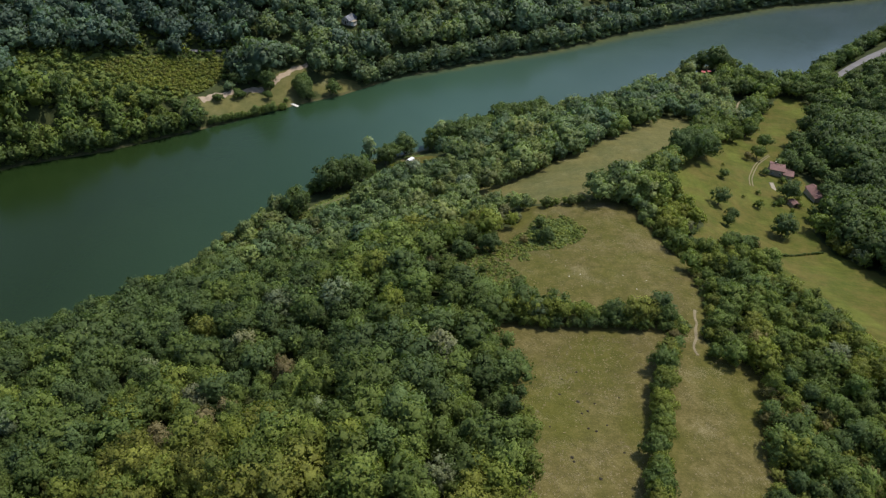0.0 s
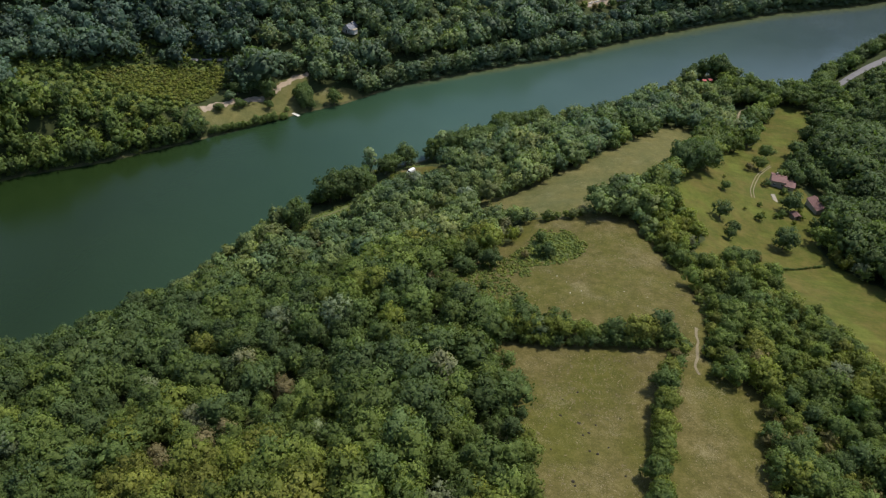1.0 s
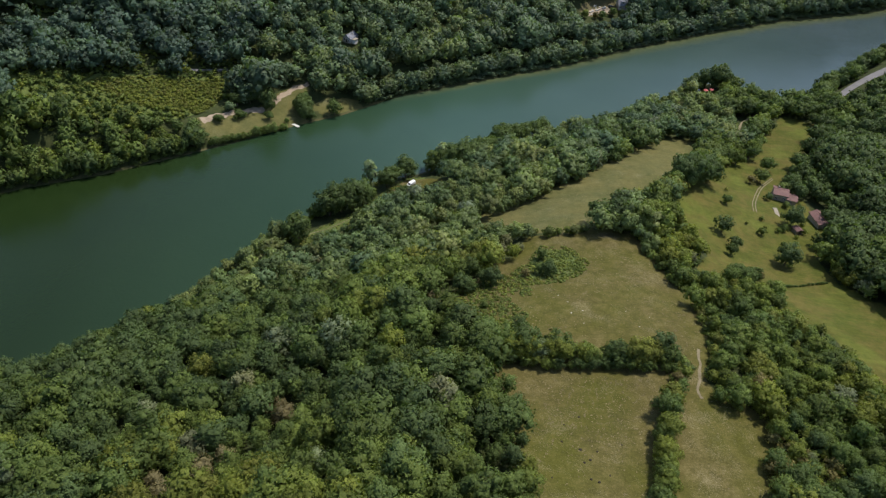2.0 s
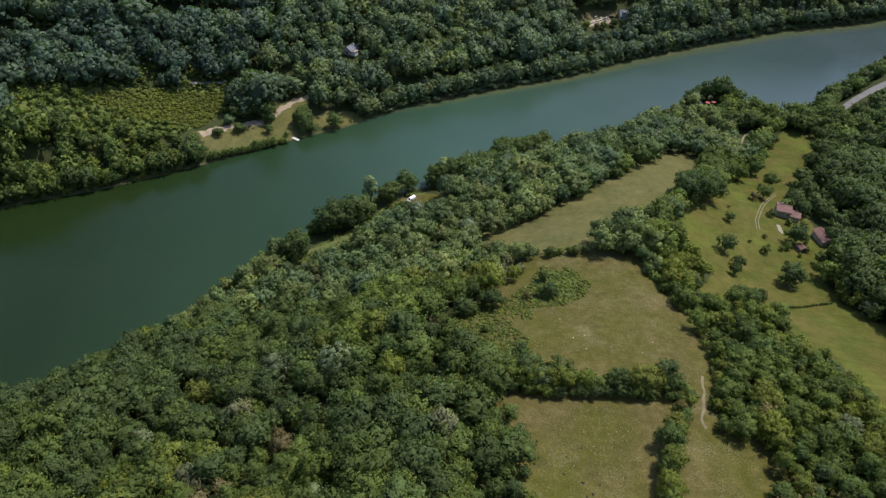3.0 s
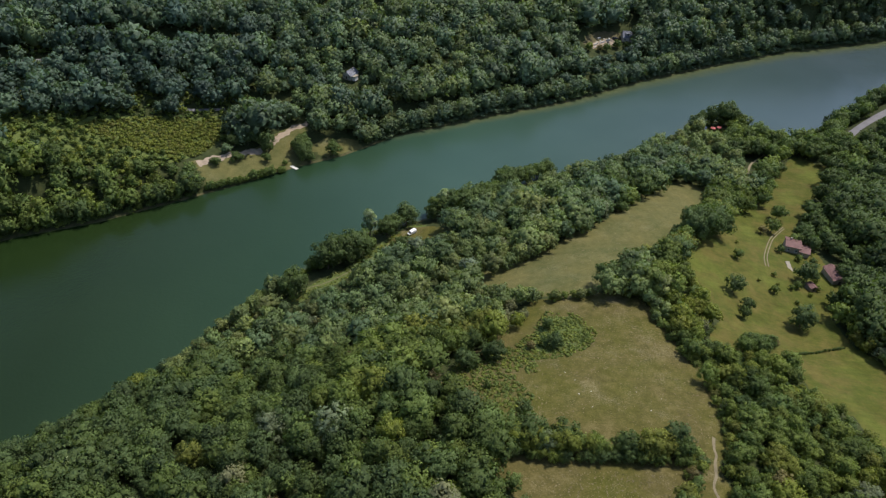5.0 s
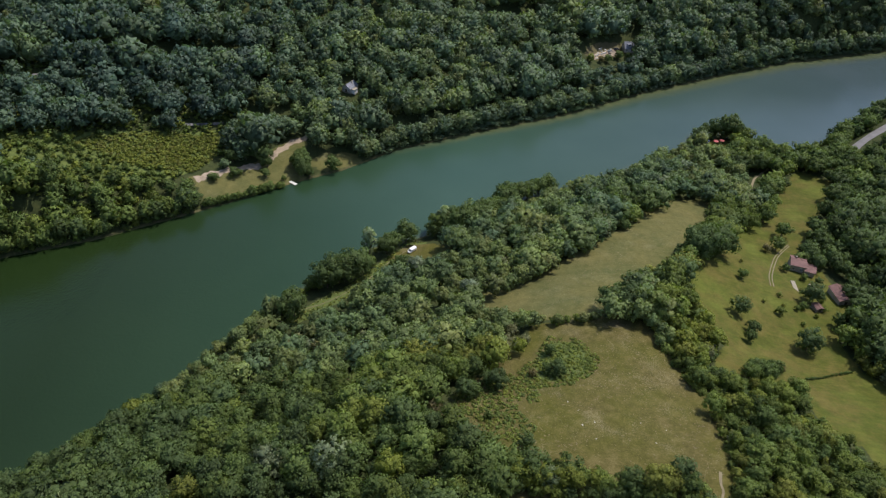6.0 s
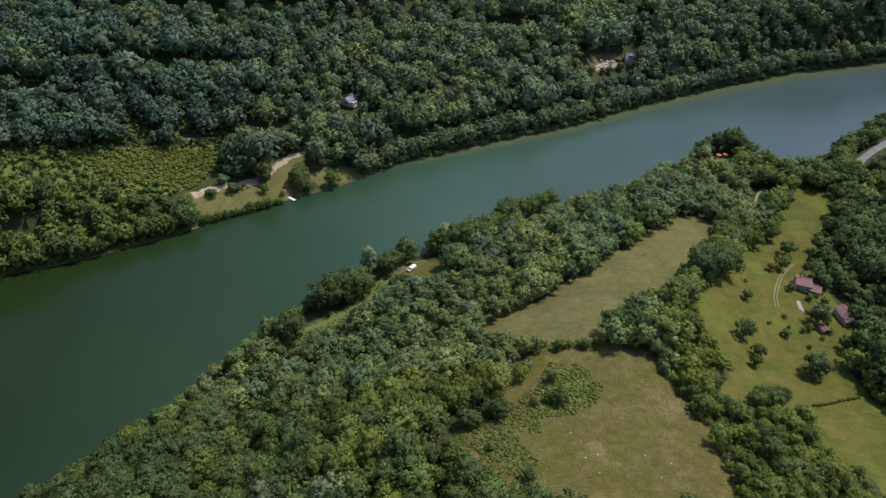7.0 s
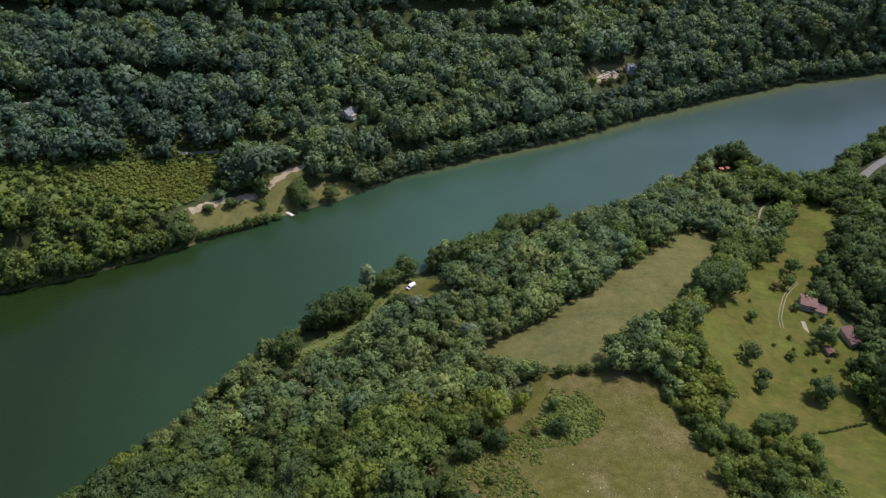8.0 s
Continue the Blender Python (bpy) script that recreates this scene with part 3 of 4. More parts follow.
def plant_near():
    x, y, rng = scatter(3, -170, 150, 54, 425, 5.0)
    tall = rng.uniform(4.8, 12.2, len(x)) * (0.82 + 0.36 * patchy(x, y, 14, 5))
    ok = (np.abs(x) < 84 + y * 0.51) & (y < np.interp(x, nx, ny)) & ~inside(HEDGE_CROSS, x, y) & ~inside(HEDGE_LONG, x, y) & ~inside(BANK, x, y) & (inland(x, y) > 2.0)
    x, y, tall = x[ok], y[ok], tall[ok]
    tall = np.where((x < -80) & (inland(x, y) < 22), tall * 0.74, tall)
    tall = np.where((x > 60) & (y < 200), np.clip(tall * 0.78, 3.0, 8.0), tall)
    tall = np.where(inland(x, y) < 11, tall * np.where(y > 285, 0.66, 0.80), tall)
    tall = fitted(x, y, tall)
    ok = tall > 0
    x, y, tall = x[ok], y[ok], tall[ok]
    lx = np.arange(-168, -66, 1.6) + rng.uniform(-0.7, 0.7, 64)
    ly = np.interp(lx, nx, ny) - rng.uniform(0.8, 3.4, 64)
    x, y, tall = np.append(x, lx), np.append(y, ly), np.append(tall, rng.uniform(2.4, 5.0, 64))
    sunny = 0.36 * np.exp(-((x + 48) ** 2 + (y - 74) ** 2) / 34 ** 2)
    tint = np.clip(0.15 - 0.25 * ((x < -72) & (y < 185)) + 0.20 * ((x > 62) & (y < 200) & (y > 112)) - 0.1 * ((x > 62) & (y < 112)) + sunny + 0.52 * patchy(x, y, 22, 8) + rng.normal(0, 0.21, len(x)), 0, 0.80)
    odd = rng.random(len(x))
    tint = np.where(odd < 0.022, rng.uniform(0.96, 1.0, len(x)), np.where(odd < 0.027, rng.uniform(0.86, 0.94, len(x)), tint))
    for bx, by, br in ((-38, 110, 6), (-57, 85, 6), (-49, 91, 5), (-58, 209, 4), (-52, 180, 5), (0, 155, 5), (-31, 176, 5), (22, 190, 5), (-63, 196, 4)):
        tint = np.where(np.hypot(x - bx, y - by) < br, 0.93, tint)
        tall = np.where(np.hypot(x - bx, y - by) < br, tall * 0.6, tall)
    close = y < 185
    brow = y < 108
    close &= ~brow
    woods("hill_wood", x[brow], y[brow], tall[brow], HILL_CROWNS, tint[brow], leaves, 10, "dense mixed green broadleaf wood on the hill brow", "forest", 3.2)
    woods("near_wood", x[close], y[close], tall[close], NEAR_CROWNS, tint[close], leaves, 1, "dense mixed green broadleaf wood on the hillside", "forest", 3.2)
    close |= brow
    edge = ~close & (x > 72) & (y < 300)
    woods("field_wood", x[edge], y[edge], tall[edge], MID_CROWNS, tint[edge], leaves, 14, "green broadleaf wood between field and meadow")
    close |= edge
    woods("river_wood", x[~close], y[~close], tall[~close], MID_CROWNS, tint[~close], hazy_bank_leaves, 2, "green broadleaf wood along the near river bank")
    x, y, rng = scatter(4, 150, 400, 120, 540, 5.4)
    tall = np.where(y < 300, rng.uniform(10.5, 16, len(x)), rng.uniform(6.5, 12, len(x)))
    tall = np.where((inland(x, y) < 12) & (x < 214), tall * 0.6, tall)
    tall = np.where((x < 172) & (y > 226) & (y < 290), np.clip(tall * 0.6, 5.0, 8.5), tall)
    ok = (x < 86 + y * 0.51) & (y < np.interp(x, nx, ny))
    x, y, tall = x[ok], y[ok], tall[ok]
    tall = fitted(x, y, tall, 3.2)
    ok = tall > 0
    x, y, tall = x[ok], y[ok], tall[ok]
    tint = np.clip(-0.02 - 0.28 * (y < 300) + 0.45 * patchy(x, y, 25, 9) + rng.normal(0, 0.14, len(x)), 0, 0.9)
    woods("side_wood", x, y, tall, MID_CROWNS, tint + 0.06, leaves, 3, "dark green broadleaf wood behind the farmhouses")


def plant_far():
    x, y, rng = scatter(6, -400, 420, 180, 600, 7.4)
    along = x * 0.87 + y * 0.5
    across = y * 0.87 - x * 0.5
    tall = rng.uniform(10.5, 15.5, len(x)) * (0.74 + 0.46 * patchy(along / 3, across, 11, 15))
    tall = tall * np.where(rng.random(len(x)) < 0.25, 1.35, 1.0)
    scrub = inside(SCRUB, x, y)
    tall = np.where(scrub, tall * 0.42, tall)
    thin = scrub & (rng.random(len(x)) < 0.6)
    ok = (y > np.interp(x, fx, fy)) & (np.abs(x) < 84 + y * 0.52) & (y < 560 + 0.29 * x) & ~thin
    for line in SLOPE_GAPS:
        near_line = beside(line, x, y)
        ok &= near_line > 2.4
        below = y < np.interp(x, *zip(*line))
        tall = np.where((near_line < 11) & below, tall * 0.66, np.where((near_line < 8) & ~below, tall * 1.15, tall))
    x, y, tall = x[ok], y[ok], tall[ok]
    tall = fitted(x, y, tall, 3.0)
    tall = np.where((np.hypot(x - 117.6, y - 499.4) < 6.5) | (np.hypot(x + 64, y - 407.4) < 6.5), 0, tall)
    tall = np.where((inland(x, y) < 12) & (x > -50), np.minimum(tall, 9.5), tall)
    ok = (tall > 0) & (inland(x, y) > 2.5 + 3.0 * (x > -50))
    x, y, tall = x[ok], y[ok], tall[ok]
    tint = np.clip(0.10 + 0.0004 * np.minimum(x, 60) + 0.45 * patchy(x, y, 35, 18) + rng.normal(0, 0.16, len(x)), 0, 0.95)
    tint = np.where(rng.random(len(x)) < 0.008, rng.uniform(0.8, 1.0, len(x)), tint)
    green = inside(SCRUB, x, y) | ((x < -125) & (inland(x, y) < 26))
    tint = np.where(green, np.clip(tint + 0.24, 0.3, 0.85), tint)
    # trees lean out over the water along the bank, with bushes under them
    n = 300
    bx = np.linspace(-330, 420, n) + rng.uniform(-1.2, 1.2, n)
    by = np.interp(bx, fx, fy) + rng.uniform(1.0, 4.0, n) + 1.8 * (bx > -50)
    bh = np.where(bx < -125, rng.uniform(8, 12.5, n), rng.uniform(7.5, 13, n))
    keep = ~((bx > -126) & (bx < -50))
    bh = np.where(keep, fitted(bx, by, bh, 2.4), 0)
    lx = np.arange(-330, 420, 3.0) + rng.uniform(-1.4, 1.4, 250)
    ly = np.interp(lx, fx, fy) + rng.uniform(0.4, 2.4, 250) + 0.8 * (lx > -50)
    lh = np.where((lx > -126) & (lx < -50), 0, fitted(lx, ly, rng.uniform(2.0, 4.6, 250), 1.2))
    for px, py, ph, low, high in ((bx, by, bh, 0.1, 0.7), (lx, ly, lh, 0.15, 0.75)):
        x, y, tall = np.append(x, px[ph > 0]), np.append(y, py[ph > 0]), np.append(tall, ph[ph > 0])
        tint = np.append(tint, rng.uniform(low, high, (ph > 0).sum()))
    ex, ey, erng = scatter(61, 140, 420, 470, 640, 8.0)
    keep = (ey > np.interp(ex, fx, fy) + 6) & (ey < 560 + 0.29 * ex) & (ex < 84 + ey * 0.52)
    ex, ey = ex[keep], ey[keep]
    x, y, tall = np.append(x, ex), np.append(y, ey), np.append(tall, erng.uniform(8, 13, len(ex)))
    tint = np.append(tint, np.clip(erng.normal(0.5, 0.2, len(ex)), 0, 0.85))
    belt = inside(SCRUB, x, y) | ((x < -122) & (inland(x, y) < 24))
    woods("far_bank_wood", x[belt], y[belt], tall[belt], FAR_CROWNS, np.clip(tint[belt] - 0.08, 0.0, 0.62), leaves, 41, "green broadleaf trees crowding the far river bank", "forest", 5.0, 0.9)
    x, y, tall, tint = x[~belt], y[~belt], tall[~belt], tint[~belt]
    woods("far_wood", x, y, tall, FAR_CROWNS, tint, hazy_far_leaves, 4, "dense green forest rising on the far bank", "forest", 7.0, 1.02)


def plant_outer():
    """Woods beyond the view, on both sides of the river and under the flight's start."""
    x, y, rng = scatter(21, -440, 520, -130, 720, 26.0)
    seen = (y > 54) & (y < np.minimum(598, 546 + 0.29 * x)) & (np.abs(x) < 84 + y * 0.51)
    ok = ~seen & (inland(x, y) > 3) & ~((np.abs(x) < 120) & (y > -60) & (y < 56))
    x, y = x[ok], y[ok]
    woods("outer_wood", x, y, rng.uniform(10, 16, len(x)), OUTER_CROWNS, rng.uniform(0.1, 0.7, len(x)), hazy_far_leaves, 8, "green forest covering the surrounding hills", "forest", 25.0)
    x, y, rng = scatter(22, -120, 120, -60, 55, 6.8)
    ok = ~inside(HEDGE_LONG, x, y)
    for p in (LOWER_FIELD, STRIP_FIELD):
        ok &= ~inside(p, x, y)
    x, y = x[ok], y[ok]
    woods("hilltop_wood", x, y, rng.uniform(6, 11, len(x)), FAR_CROWNS, rng.uniform(0.15, 0.75, len(x)), leaves, 9, "mixed green broadleaf wood on the hilltop", "forest", 8.5)


def plant_low():
    """Bracken and brambles, knee to head high."""
    x, y, rng = scatter(11, -195, -120, 315, 362, 1.35, 0.9)
    ok = inside(FERN_FIELD, x, y)
    woods("bracken", x[ok], y[ok], rng.uniform(1.0, 1.9, ok.sum()) + 0.9 * (rng.random(ok.sum()) < 0.1), ROUGH_CROWNS, rng.uniform(0.70, 0.84, ok.sum()), leaves, 5, "bright green bracken thicket on the far slope", "shrubs", 2.9)
    x, y, rng = scatter(13, -232, -118, 284, 384, 2.7, 0.9)
    ok = (inland(x, y) > 2) & (y > np.interp(x, fx, fy)) & (x < -118 - 0.6 * (350 - y) * (y < 350))
    for p in (FAR_LAWN, FERN_FIELD, LANE, LANE_WEST):
        ok &= ~inside(p, x, y)
    woods("scrub", x[ok], y[ok], rng.uniform(1.4, 4.4, ok.sum()), ROUGH_CROWNS, rng.uniform(0.25, 0.8, ok.sum()), leaves, 7, "green shrubs and saplings covering the far slope", "shrubs", 4.2)
    x, y, rng = scatter(12, 0, 52, 140, 194, 0.95, 0.8)
    fray = patchy(x, y, 3.0, 33)
    west = np.clip((28 - x) / 20, 0, 1)
    ok = inside(BRAMBLES, x, y) & (fray + rng.uniform(-0.12, 0.12, len(x)) > 0.02 + 0.1 * west)
    woods("brambles", x[ok], y[ok], rng.uniform(0.3, 1.0, ok.sum()), ROUGH_CROWNS, rng.uniform(0.4, 0.8, ok.sum()), leaves, 6, "low green bramble thicket spreading over the dry field", "shrubs", 1.85)


def plant_strip():
    """Thick undergrowth between the fields and the meadow."""
    x, y, rng = scatter(31, 60, 124, 70, 206, 3.0)
    tall = rng.uniform(1.6, 4.2, len(x))
    ok = x < 88 + 0.62 * np.clip(190 - y, -20, 60)
    tall = np.where(ok, fitted(x, y, tall, 1.2, (1.0, 0.6)), 0)
    ok = tall > 0
    x, y, tall = x[ok], y[ok], tall[ok]
    tint = np.clip(0.1 + 0.7 * patchy(x, y, 12, 71) + rng.normal(0, 0.14, len(x)), 0, 0.88)
    woods("undergrowth", x, y, tall, FAR_CROWNS, tint, leaves, 13, "thick green shrubs and saplings beside the meadow", "shrubs", 4.2)


def plant_herbs():
    x, y, rng = scatter(14, -68, -6, 222, 286, 1.5)
    ok = inside(SHORE_MEADOW, x, y) & ~inside(VAN_SPOT, x, y) & (beside([(-70, 223), (-59, 233), (-52, 236), (-44, 242), (-34, 253), (-26, 268)], x, y) > 0.9)
    woods("tall_herbs", x[ok], y[ok], rng.uniform(0.3, 0.9, ok.sum()), ROUGH_CROWNS, rng.uniform(0.55, 0.85, ok.sum()), leaves, 12, "bright green tall herbs on the river bank", "herbs", 1.8)


plant_near()
plant_strip()
plant_herbs()
plant_far()
plant_outer()
plant_low()


# ---- single trees and shrubs ----
def trunk_arrays(seed, tall=0.55, thick=0.035):
    """A tapered trunk with limbs, for a tree one unit high."""
    rng = np.random.default_rng(seed)
    vs, fs = [], []

    def tube(a, b, r0, r1):
        a, b = np.array(a, float), np.array(b, float)
        t = units(b - a)
        u = units(np.cross(t, (0.3, 0.9, 0.2)))
        w = np.cross(t, u)
        base = len(vs)
        for p, r in ((a, r0), ((a + b) / 2 + u * r0 * 0.4, (r0 + r1) / 2), (b, r1)):
            for k in range(6):
                vs.append(p + r * (u * np.cos(k * 1.0472) + w * np.sin(k * 1.0472)))
        for ring in range(2):
            for k in range(6):
                fs.append((base + 6 * ring + k, base + 6 * ring + (k + 1) % 6, base + 6 * ring + 6 + (k + 1) % 6, base + 6 * ring + 6 + k))

    tube((0, 0, -0.05), (0.01, 0, tall), thick, thick * 0.55)
    for k in range(6):
        a, z = k * 1.05 + rng.uniform(0, 0.5), tall * rng.uniform(0.45, 0.95)
        tube((0, 0, z), (0.22 * np.cos(a), 0.22 * np.sin(a), z + 0.2), thick * 0.5, thick * 0.15)
    return np.array(vs), np.array(fs)


TREE_MESHES = {}


def tree_meshes(kind, variant, tint):
    """Shared trunk and crown meshes of a kind of tree."""
    key = (kind, variant, round(tint, 1))
    if key not in TREE_MESHES:
        cards, size, wide, foot, lobes, peak = {"round": (1000, 0.034, 0.46, 0.05, 22, 0.1), "broad": (1400, 0.034, 0.50, 0.06, 26, 0.0),
                                                "slim": (800, 0.030, 0.20, 0.04, 26, 0.2), "shrub": (620, 0.050, 0.55, 0.0, 16, 0.0),
                                                "loose": (720, 0.038, 0.52, 0.05, 20, 0.1)}[kind]
        cv, cf, cn = crown(100 + variant, cards, size, wide, foot, lobes, peak)
        me = raw_mesh(kind + "_crown", cv, cf, True)
        rounded(me, cn)
        give(me, "tint", np.full(len(cv), key[2]))
        give(me, "tone", np.full(len(cv), 1.5 if kind == "slim" else 0.9 + 0.1 * variant))
        me.materials.append(leaves)
        tm = raw_mesh(kind + "_trunk", *trunk_arrays(200 + variant))
        tm.materials.append(bark)
        TREE_MESHES[key] = tm, me
    return TREE_MESHES[key]


TREE_RNG = random.Random(5)


def tree(name, x, y, tall, kind="round", tint=0.4, label="", group="", category="tree", spread=1.0):
    top = new(name)
    top.empty_display_size = 0.5
    turn = TREE_RNG.uniform(0, 6.28)
    top.matrix_basis = Matrix.LocRotScale((x, y, float(height(x, y)) - 0.1), Euler((0, 0, turn)), (tall * spread, tall * spread, tall))
    tm, cm = tree_meshes(kind, TREE_RNG.randrange(3), min(1.0, max(0.0, tint)))
    new("trunk", tm).parent = top
    new("crown", cm).parent = top
    return tagged(top, label, category, group)


def hedge(line, step, low, high, label, group, kind="broad", tints=(0.25, 0.7), width=1.2, name="hedge_tree"):
    """Trees and shrubs in an uneven row."""
    rng = random.Random(label)
    for (ax, ay), (bx, by) in zip(line, line[1:]):
        long_ = math.hypot(bx - ax, by - ay)
        n = max(1, round(long_ / step))
        for k in range(n):
            u = (k + rng.uniform(0.2, 0.8)) / n
            tree(name, ax + (bx - ax) * u + rng.uniform(-width, width), ay + (by - ay) * u + rng.uniform(-width, width) * 0.6,
                 rng.uniform(low, high), rng.choice(kind) if isinstance(kind, tuple) else kind, rng.uniform(*tints), label, group)


hedge([(18, 131.4), (27, 130.4), (61, 130.0)], 2.2, 3.4, 7.8, "dense green hedgerow tree between two dry fields", "cross hedge trees", ("broad", "round", "broad"), (0.25, 0.82))
hedge([(17, 128.4), (26, 127.4), (61, 126.8)], 2.2, 2.4, 4.4, "bushy green growth along the foot of the hedgerow", "cross hedge trees", ("shrub", "broad", "round"), (0.0, 0.6), 0.7)
hedge([(57, 117), (52, 101), (48, 88), (44, 72), (37, 48)], 2.7, 4.4, 7.0, "leafy green hedgerow tree along the pasture strip", "long hedge trees", ("broad", "round", "broad"), (0.25, 0.8), 0.8)
hedge([(61, 128), (61.6, 124), (59.6, 119)], 1.5, 1.4, 3.0, "low yellowing shrub at the end of the hedgerow", "hedge end shrubs", "shrub", (0.72, 0.93), 1.2, "hedge_shrub")
hedge([(86, 226), (89, 213), (91, 202), (85, 190)], 2.0, 2.0, 3.6, "bright yellow-green shrub at the meadow edge", "meadow edge shrubs", ("shrub", "shrub", "loose"), (0.6, 0.85), 1.8, "meadow_shrub")
hedge([(34, 199.5), (44, 201), (51, 202)], 2.6, 2.2, 3.4, "low scrubby hedge shrub at the field edge", "upper hedge shrubs", "shrub", (0.35, 0.88), 0.7, "hedge_shrub")
for x, y, tall, kind, tint in ((22, 132.5, 9.5, "round", 0.1), (18, 133, 8.0, "broad", 0.3), (58.6, 132.6, 7.6, "broad", 0.0), (31, 132.4, 8.0, "loose", 0.1), (26, 130.4, 6.5, "loose", 1.0), (46, 130.5, 7.0, "round", 0.05)):
    tree("hedge_tree", x, y, tall, kind, tint, "taller green tree standing out of the hedgerow", "cross hedge trees")
for x, y, tall, kind, tint in ((55, 207, 10, "broad", 0.1), (62, 206, 11, "broad", 0.0), (69, 204, 11, "broad", 0.45), (75, 211, 11, "round", 0.6), (79, 219, 9, "round", 0.5),
                               (83, 226, 8, "round", 0.55)):
    tree("field_tree", x, y, tall, kind, tint, "tall dark green tree at the head of the field", "field head trees")
for x, y, tall, kind, tint in ((98, 251, 13, "broad", 0.1), (104, 254, 15, "broad", 0.08), (110, 259, 13.5, "broad", 0.12), (102, 259, 13, "round", 0.2)):
    tree("meadow_tree", x, y, tall, kind, tint, "large round dark green tree beside the meadow", "meadow trees")
for x, y, tall, kind, tint in ((128, 287, 9, "broad", 0.4), (136, 289, 8, "broad", 0.5), (145, 297, 9, "round", 0.25), (126, 294, 9, "round", 0.35), (149, 285, 8, "round", 0.3)):
    tree("meadow_tree", x, y, tall, kind, tint, "leafy green tree at the top of the meadow", "meadow trees")
for x, y, tall, kind, tint in ((127.3, 206, 9.4, "broad", 0.0), (106.3, 219.5, 7.4, "loose", 0.15), (108, 210, 5.4, "loose", 0.1), (104.6, 203.4, 5.0, "round", 0.15), (109.4, 188.6, 3.4, "loose", 0.9), (139.8, 257, 3.4, "shrub", 0.2), (142, 273, 6.5, "loose", 0.5), (136.5, 270.5, 4.0, "loose", 0.9),
                               (95, 180, 6, "broad", 0.3), (101.5, 181.5, 6, "broad", 0.25), (106, 186, 5.5, "broad", 0.3), (98, 183.5, 6.5, "round", 0.2), (102, 186, 5, "loose", 0.35), (116, 243.6, 4.4, "loose", 0.3),
                               (125.4, 225.5, 3.6, "loose", 0.5), (137, 231.5, 3.2, "shrub", 0.3), (142.2, 237, 8.4, "broad", 0.02), (121, 231, 1.6, "loose", 0.8), (133, 221, 1.8, "shrub", 0.5), (136, 215, 1.6, "shrub", 0.6), (145, 231, 2.6, "shrub", 0.6), (140.5, 227, 1.8, "shrub", 0.7), (129, 231, 1.4, "shrub", 0.75), (146, 252, 3.0, "shrub", 0.5), (151, 250, 3.4, "broad", 0.3), (120, 256, 1.6, "loose", 0.85), (146.5, 236.5, 2.2, "shrub", 0.7), (134, 230, 2.4, "loose", 0.4), (129.5, 237, 2.0, "shrub", 0.5)):
    tree("orchard_tree", x, y, tall, kind, tint, "green orchard tree standing alone in the meadow grass", "orchard trees")
for x, y, tall, kind, tint in ((33, 172.8, 5.0, "broad", 0.0), (30.4, 173.4, 4.0, "round", 0.05), (26, 172.4, 2.6, "shrub", 0.92), (32.2, 183, 4.2, "round", 0.2), (34.5, 178, 2.4, "shrub", 0.35), (15.2, 167.4, 6.4, "broad", 0.0), (12, 168.4, 5.2, "round", 0.1), (5.4, 163, 6.4, "broad", 0.05), (8, 164, 4.6, "shrub", 0.3), (21.5, 142.5, 4.5, "loose", 0.1), (12, 153, 2.6, "shrub", 0.4)):
    tree("field_bush", x, y, tall, kind, tint, "dark green bush among brambles in the field", "field bushes", "bush")
for x, y, tall, kind, tint in ((-61.5, 229, 11.0, "broad", 0.2), (-58, 247.5, 5.5, "broad", 0.2), (-51.5, 248, 11.5, "broad", 0.1), (-47, 251, 12.5, "broad", 0.08), (-42.5, 254, 12, "broad", 0.12), (-38.5, 258, 10.5, "broad", 0.2),
                               (-47, 256, 10, "round", 0.15), (-35, 264, 5, "round", 0.5), (-29, 273, 8.5, "broad", 0.15), (-21, 284, 9.5, "broad", 0.1), (-26.6, 277, 9, "round", 0.15),
                               (-23, 265.5, 3.4, "shrub", 0.2), (-25.5, 263.5, 2.4, "shrub", 0.3), (-20, 258, 7, "round", 0.25), (-8.5, 288.5, 7, "broad", 0.1), (-2, 291, 9.5, "broad", 0.08), (3, 293, 11, "broad", 0.12),
                               (8, 296, 11, "broad", 0.15), (-6, 292, 10, "round", 0.5), (14, 301, 11, "round", 0.1), (10, 291, 9, "round", 0.3), (18, 306, 9, "round", 0.35), (25, 317, 11, "round", 0.08), (29, 320, 11, "round", 0.1), (34, 322, 10, "round", 0.2),
                               (38, 326, 9, "round", 0.3), (22, 311, 8, "round", 0.3), (44, 331, 9, "round", 0.2), (49, 335, 8, "broad", 0.3), (-54, 254, 5, "broad", 0.45), (-57, 248, 4, "shrub", 0.6), (-103, 174, 8.0, "round", 0.9)):
    tree("bank_tree", x, y, tall * 1.15, kind, tint * 0.8, "dark green tree on the near river bank", "bank trees")
hedge([(-69, 238), (-60, 244), (-52, 260), (-40, 271), (-30, 277)], 3.0, 1.6, 3.2, "low green shrub at the water's edge", "bank shrubs", "shrub", (0.35, 0.75), 0.8, "bank_shrub")
hedge([(-66, 230), (-64, 234)], 2.5, 4, 6, "leafy green tree on the river bank", "bank trees", "broad", (0.3, 0.7), 0.8, "bank_tree")
for x, y, tall in ((159, 396, 16), (153, 398, 12), (165, 397, 11), (147, 398, 9)):
    tree("point_tree", x, y, tall, "round", 0.12, "dark green tree on the wooded river point", "point trees")
tree("poplar", -4, 294, 15, "slim", 1.0, "pale silvery poplar on the wooded bank", "", "tree", 1.1)
tree("poplar", -36.5, 271.5, 17, "slim", 1.0, "pale silvery poplar at the water's edge", "", "tree", 0.95)
